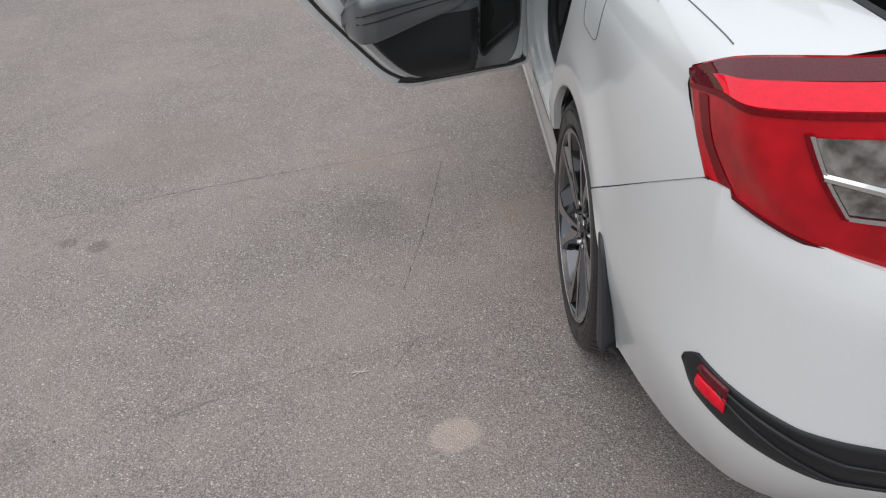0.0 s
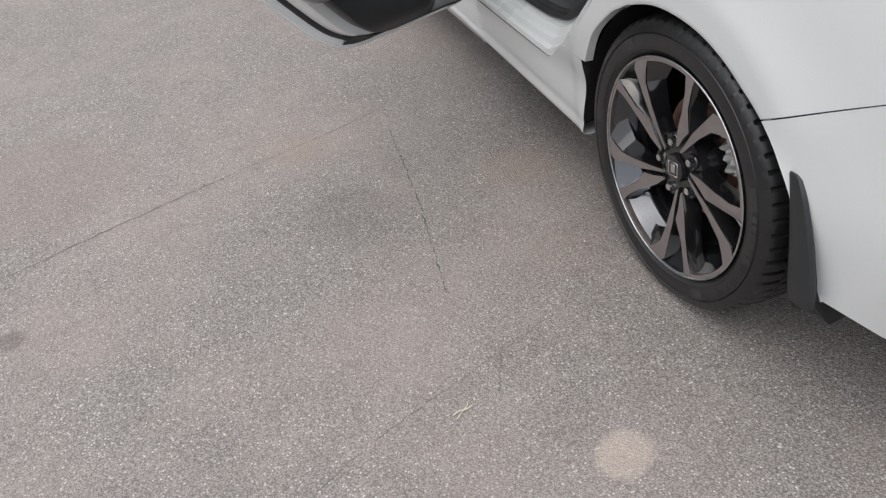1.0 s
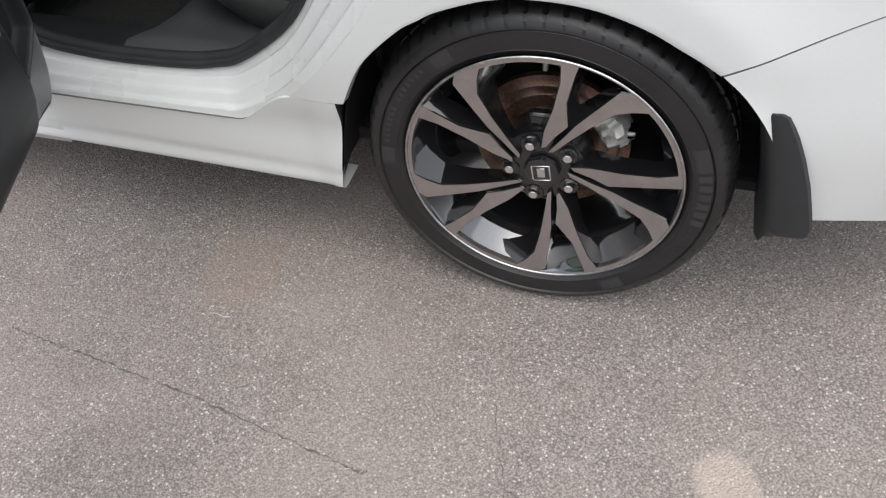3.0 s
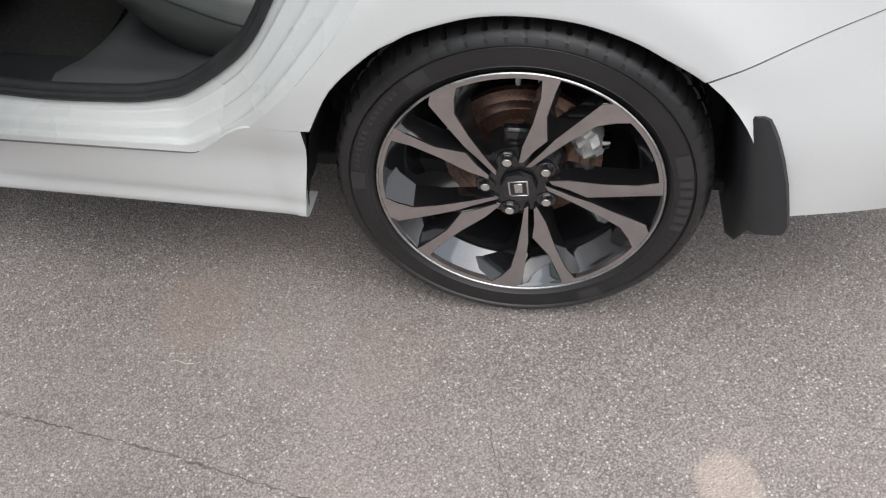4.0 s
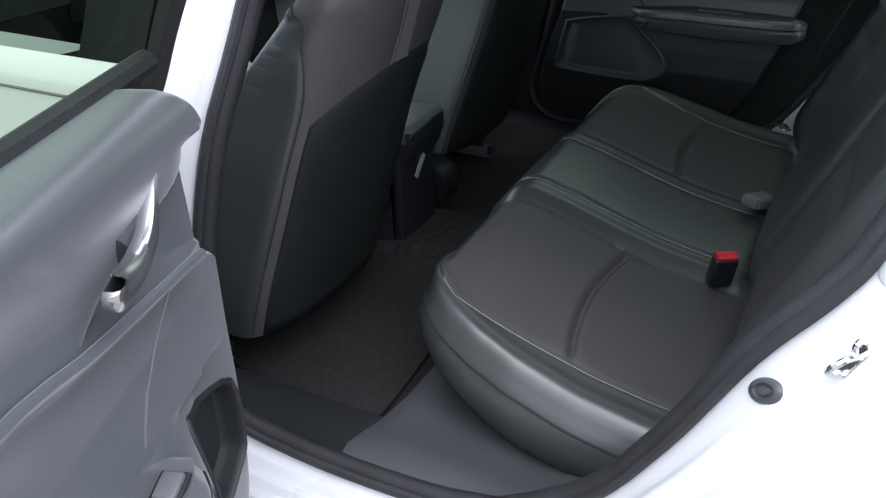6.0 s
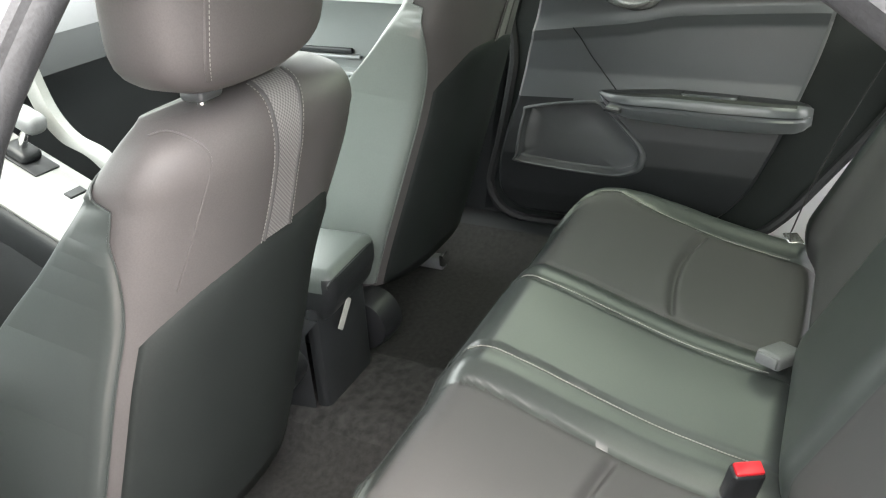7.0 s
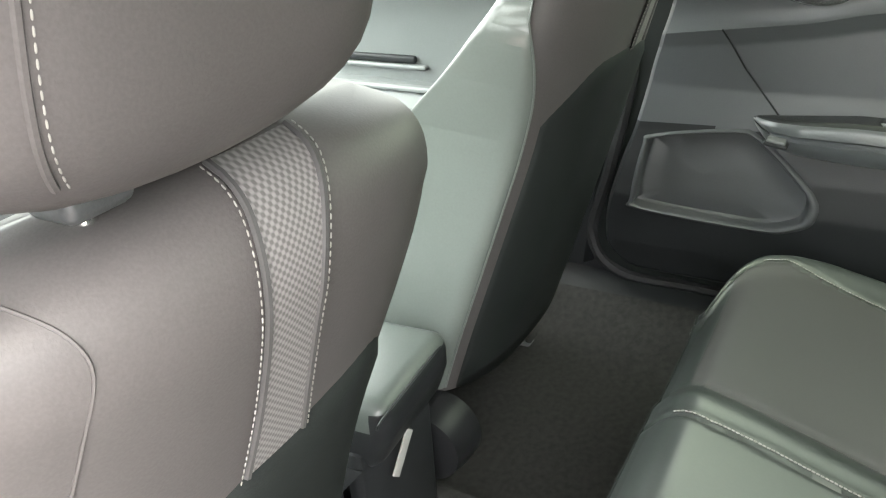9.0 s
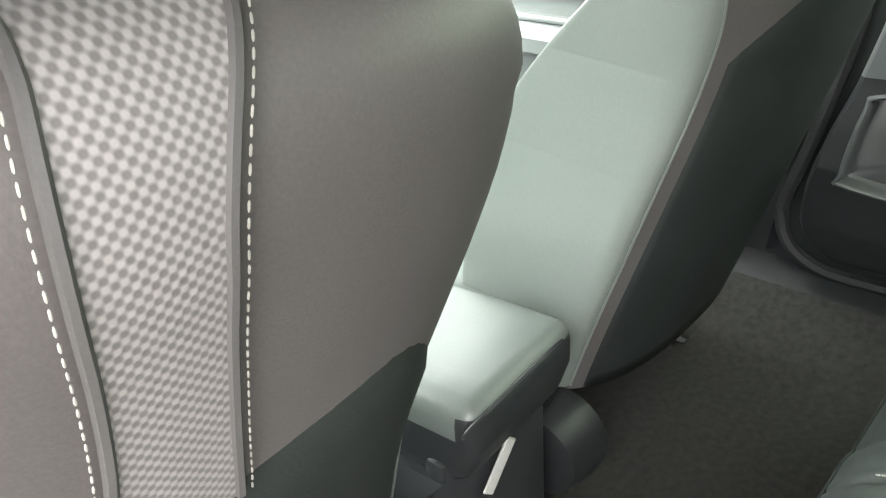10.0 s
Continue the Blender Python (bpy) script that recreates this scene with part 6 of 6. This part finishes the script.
for s in (-1, 1):
    rows = []
    for z in [0.40 + 0.06 * k for k in range(16)]:
        y = lerp_table([(0.4, 1.12), (0.65, 1.09), (0.9, 1.04), (1.1, 0.985), (1.3, 0.93)], z) + (0.05 if s > 0 else 0)
        xi, xo = shell_x(max(z, 0.5)) - 0.125 + 0.055 * max(0, min(1, (z - 0.95) / 0.18)), shell_x(max(z, 0.5)) - 0.02
        if s < 0:
            xo, y = xi + 0.045, y + 0.035
        rows.append([(s * xo, y + 0.005, z), (s * (xi + 0.02), y - 0.005, z), (s * xi, y + 0.01, z), (s * xi, y + 0.12, z), (s * xo, y + 0.17, z)])
    part("b_pillar_trim", loft(rows), PANEL_DARK, car, "black pillar trim", angle=50)
    rows = []
    for z in [0.90 + 0.05 * k for k in range(10)]:
        y = lerp_table([(0.9, 0.20), (1.0, 0.16), (1.1, 0.2), (1.2, 0.30), (1.35, 0.5)], z)
        rows.append([(s * (shell_x(z) - 0.10), y + 0.03, z), (s * (shell_x(z) - 0.14), y - 0.05, z), (s * (shell_x(z) - 0.16), y - 0.30, z), (s * (shell_x(z) - 0.22), y - 0.55, z)])
    part("c_pillar_trim", loft(rows), HEADLINER, car, "pale pillar trim")
    # outer C pillar and roof rail
    rows = []
    for z in [0.99 + 0.03 * k for k in range(14)]:
        yf = lerp_table([(0.93, 0.11), (1.0, 0.10), (1.1, 0.13), (1.2, 0.23), (1.3, 0.42), (1.38, 0.62)], z)
        yr = lerp_table([(0.99, -0.42), (1.1, -0.22), (1.25, 0.05), (1.4, 0.42)], z)
        rows.append([(s * shell_x(z), yf + (yr - yf) * k / 5, z) for k in range(6)])
    thick(part("c_pillar", loft(rows), PAINT, car), 0.004)
    ra = [(shell_x(1.355), 0.40, 1.33), (shell_x(1.36), 0.62, 1.355), (shell_x(1.37), 0.9, 1.372), (shell_x(1.37), 1.3, 1.37), (shell_x(1.32), 1.75, 1.32), (shell_x(1.2), 2.15, 1.19), (shell_x(1.05), 2.55, 1.03)]
    part("roof_rail", tube([(s * x, y, z) for x, y, z in crom(ra, 6)], 0.032, 8), PAINT, car)
    fd = part("front_side", loft([[(s * bodyx(y, z if z < 0.9 else 0.9 + (z - 0.9) * 0.35), y, z) for z in [0.21 + 0.0473 * k for k in range(18)]] for y in [1.012] + [1.055 + 0.1 * i for i in range(26)]]), PAINT, car, "white front door and wing")
    thick(fd, 0.004)
    part("front_door_seam", tube([(s * (bodyx(1.9, z) + 0.0005), 2.05 - 0.1 * z, z) for z in [0.35 + 0.05 * k for k in range(13)]], 0.002, 6), GAP, fd)
    # Thin grey tube draws the shade along the door's crease; no joint there.
    part("crease_shade_line", tube([(s * (bodyx(y, 0.9 + 0.064 * 0.35) + 0.0004), y, 0.964) for y in [1.06 + 0.1 * i for i in range(12)]], 0.002, 6), GAP, fd)
    bm = bmesh.new()
    pts = [(1.06, 1.01), (0.99, 1.30), (1.3, 1.34), (1.75, 1.29), (2.12, 1.16), (2.4, 1.04), (2.4, 1.01)]
    fc = bm.faces.new([bm.verts.new((s * (shell_x(b) - 0.02), a, b)) for a, b in pts])
    bmesh.ops.triangulate(bm, faces=[fc])
    part("front_window", bm, GLASS, car, "green tinted side glass", smooth=False)
    bm = bmesh.new()
fc = bm.faces.new([bm.verts.new((shell_x(b) - 0.02, a, b)) for a, b in ((0.14, 1.0), (0.16, 1.1), (0.26, 1.19), (0.44, 1.28), (0.65, 1.325), (0.95, 1.33), (1.03, 1.0))])
bmesh.ops.triangulate(bm, faces=[fc])
part("rear_window", bm, PRIVACY_GLASS, car, "green tinted side glass", smooth=False)
RF = [(0.30, 1.35, 1.36), (0.55, 1.40, 1.385), (0.9, 1.425, 1.40), (1.3, 1.42, 1.40), (1.75, 1.365, 1.35)]
rows, lin = [], []
for y, zc, ze in RF:
    rows.append([(u * 0.58, y, zc - (zc - ze) * abs(u) ** 2.5 + 0.0) for u in [-1 + k / 8 for k in range(17)]])
    lin.append([(u * 0.58, y, zc - 0.035 - (zc - ze) * abs(u) ** 2.5) for u in [-1 + k / 8 for k in range(17)]])
thick(part("roof", loft(rows), PAINT, car, "white roof"), 0.01)
part("headliner", loft(lin), HEADLINER, car, "pale grey headliner")
for nm, a, b in (("windscreen", ((0.56, 1.75, 1.345), (0.66, 2.55, 1.0)), 0), ("rear_screen", ((0.54, 0.32, 1.345), (0.60, -0.40, 1.03)), 0)):
    (x0, y0, z0), (x1, y1, z1) = a
    rows = [[(u * (x0 + (x1 - x0) * t), y0 + (y1 - y0) * t, z0 + (z1 - z0) * t + 0.03 * (1 - u * u) * math.sin(math.pi * t)) for u in [-1 + k / 6 for k in range(13)]] for t in [k / 8 for k in range(9)]]
    part(nm, loft(rows), GLASS if nm == "windscreen" else REAR_GLASS, car, "green tinted screen glass")
    part("parcel_shelf", rbox((1.2, 0.52, 0.02), 0.006, 1, Matrix.Translation((0, -0.14, 1.03))), PANEL_DARK, car, "black parcel shelf")
part("boot_floor", rbox((1.25, 0.9, 0.03), 0.01, 1, Matrix.Translation((0, -0.5, 0.55))), CARPET, car)
part("boot_inner", loft([[(-0.66, -0.40, 0.56), (-0.66, -0.40, 1.02)], [(-0.66, -0.90, 0.56), (-0.66, -0.90, 0.98)]]), CARPET, car)
part("bonnet", loft([[(u * 0.74, y, z - 0.05 * abs(u) ** 3) for u in [-1 + k / 6 for k in range(13)]] for y, z in ((2.5, 1.02), (2.9, 0.97), (3.3, 0.88), (3.5, 0.72), (3.55, 0.4), (3.5, 0.25))]), PAINT, car, "white bonnet and nose")
part("underbody", rbox((1.5, 3.9, 0.03), 0.005, 1, Matrix.Translation((0, 1.35, 0.245))), LINER, car)
for s, y in ((1, 0.0), (1, 2.7), (-1, 2.7)):
    t2 = bpy.data.objects.new("far_wheel", tyre.data)
    scene.collection.objects.link(t2)
    t2.parent = car
    t2.matrix_basis = Matrix.Translation((0, y, 0)) @ (Matrix.Rotation(math.pi, 4, "Z") if s > 0 else Matrix())
    tagged(t2, "black road tyre")

# ---- litter on the ground ----
def twig(pts, r, label):
    t = part("twig", tube([Vector(p) + Vector((0, 0, 0.004)) for p in crom([(x, y, 0) for x, y in pts], 4)], r, 6), DRY_STRAW)
    tagged(t, label, "twig")


twig([(-1.47, -0.155), (-1.455, -0.15), (-1.44, -0.152), (-1.425, -0.148)], 0.0016, "pale dry grass stalk lying on the asphalt")
twig([(-1.462, -0.165), (-1.45, -0.155), (-1.435, -0.145), (-1.43, -0.135)], 0.0013, "pale dry grass stalk lying on the asphalt")
twig([(-1.08, 0.585), (-1.082, 0.60), (-1.078, 0.615), (-1.08, 0.63)], 0.0009, "pale thin stalk lying on the asphalt")
rnd = random.Random(5)
for i in range(130):
    x, y = rnd.uniform(-2.7, -0.92), rnd.uniform(-0.9, 2.2)
    s = rnd.uniform(0.0015, 0.0045)
    bm = bmesh.new()
    bmesh.ops.create_icosphere(bm, subdivisions=1, radius=s)
    for v in bm.verts:
        v.co *= rnd.uniform(0.7, 1.2)
        v.co.z = v.co.z * 0.6 + s * 0.4
    pb = part("pebble", bm, DRY_STRAW if rnd.random() < 0.7 else GREY_PLASTIC, smooth=False)
    pb.matrix_basis = pose(x, y, 0, 0, 0, rnd.uniform(0, 360))
    tagged(pb, "small pale stone lying on the asphalt", "pebble", "loose stones")
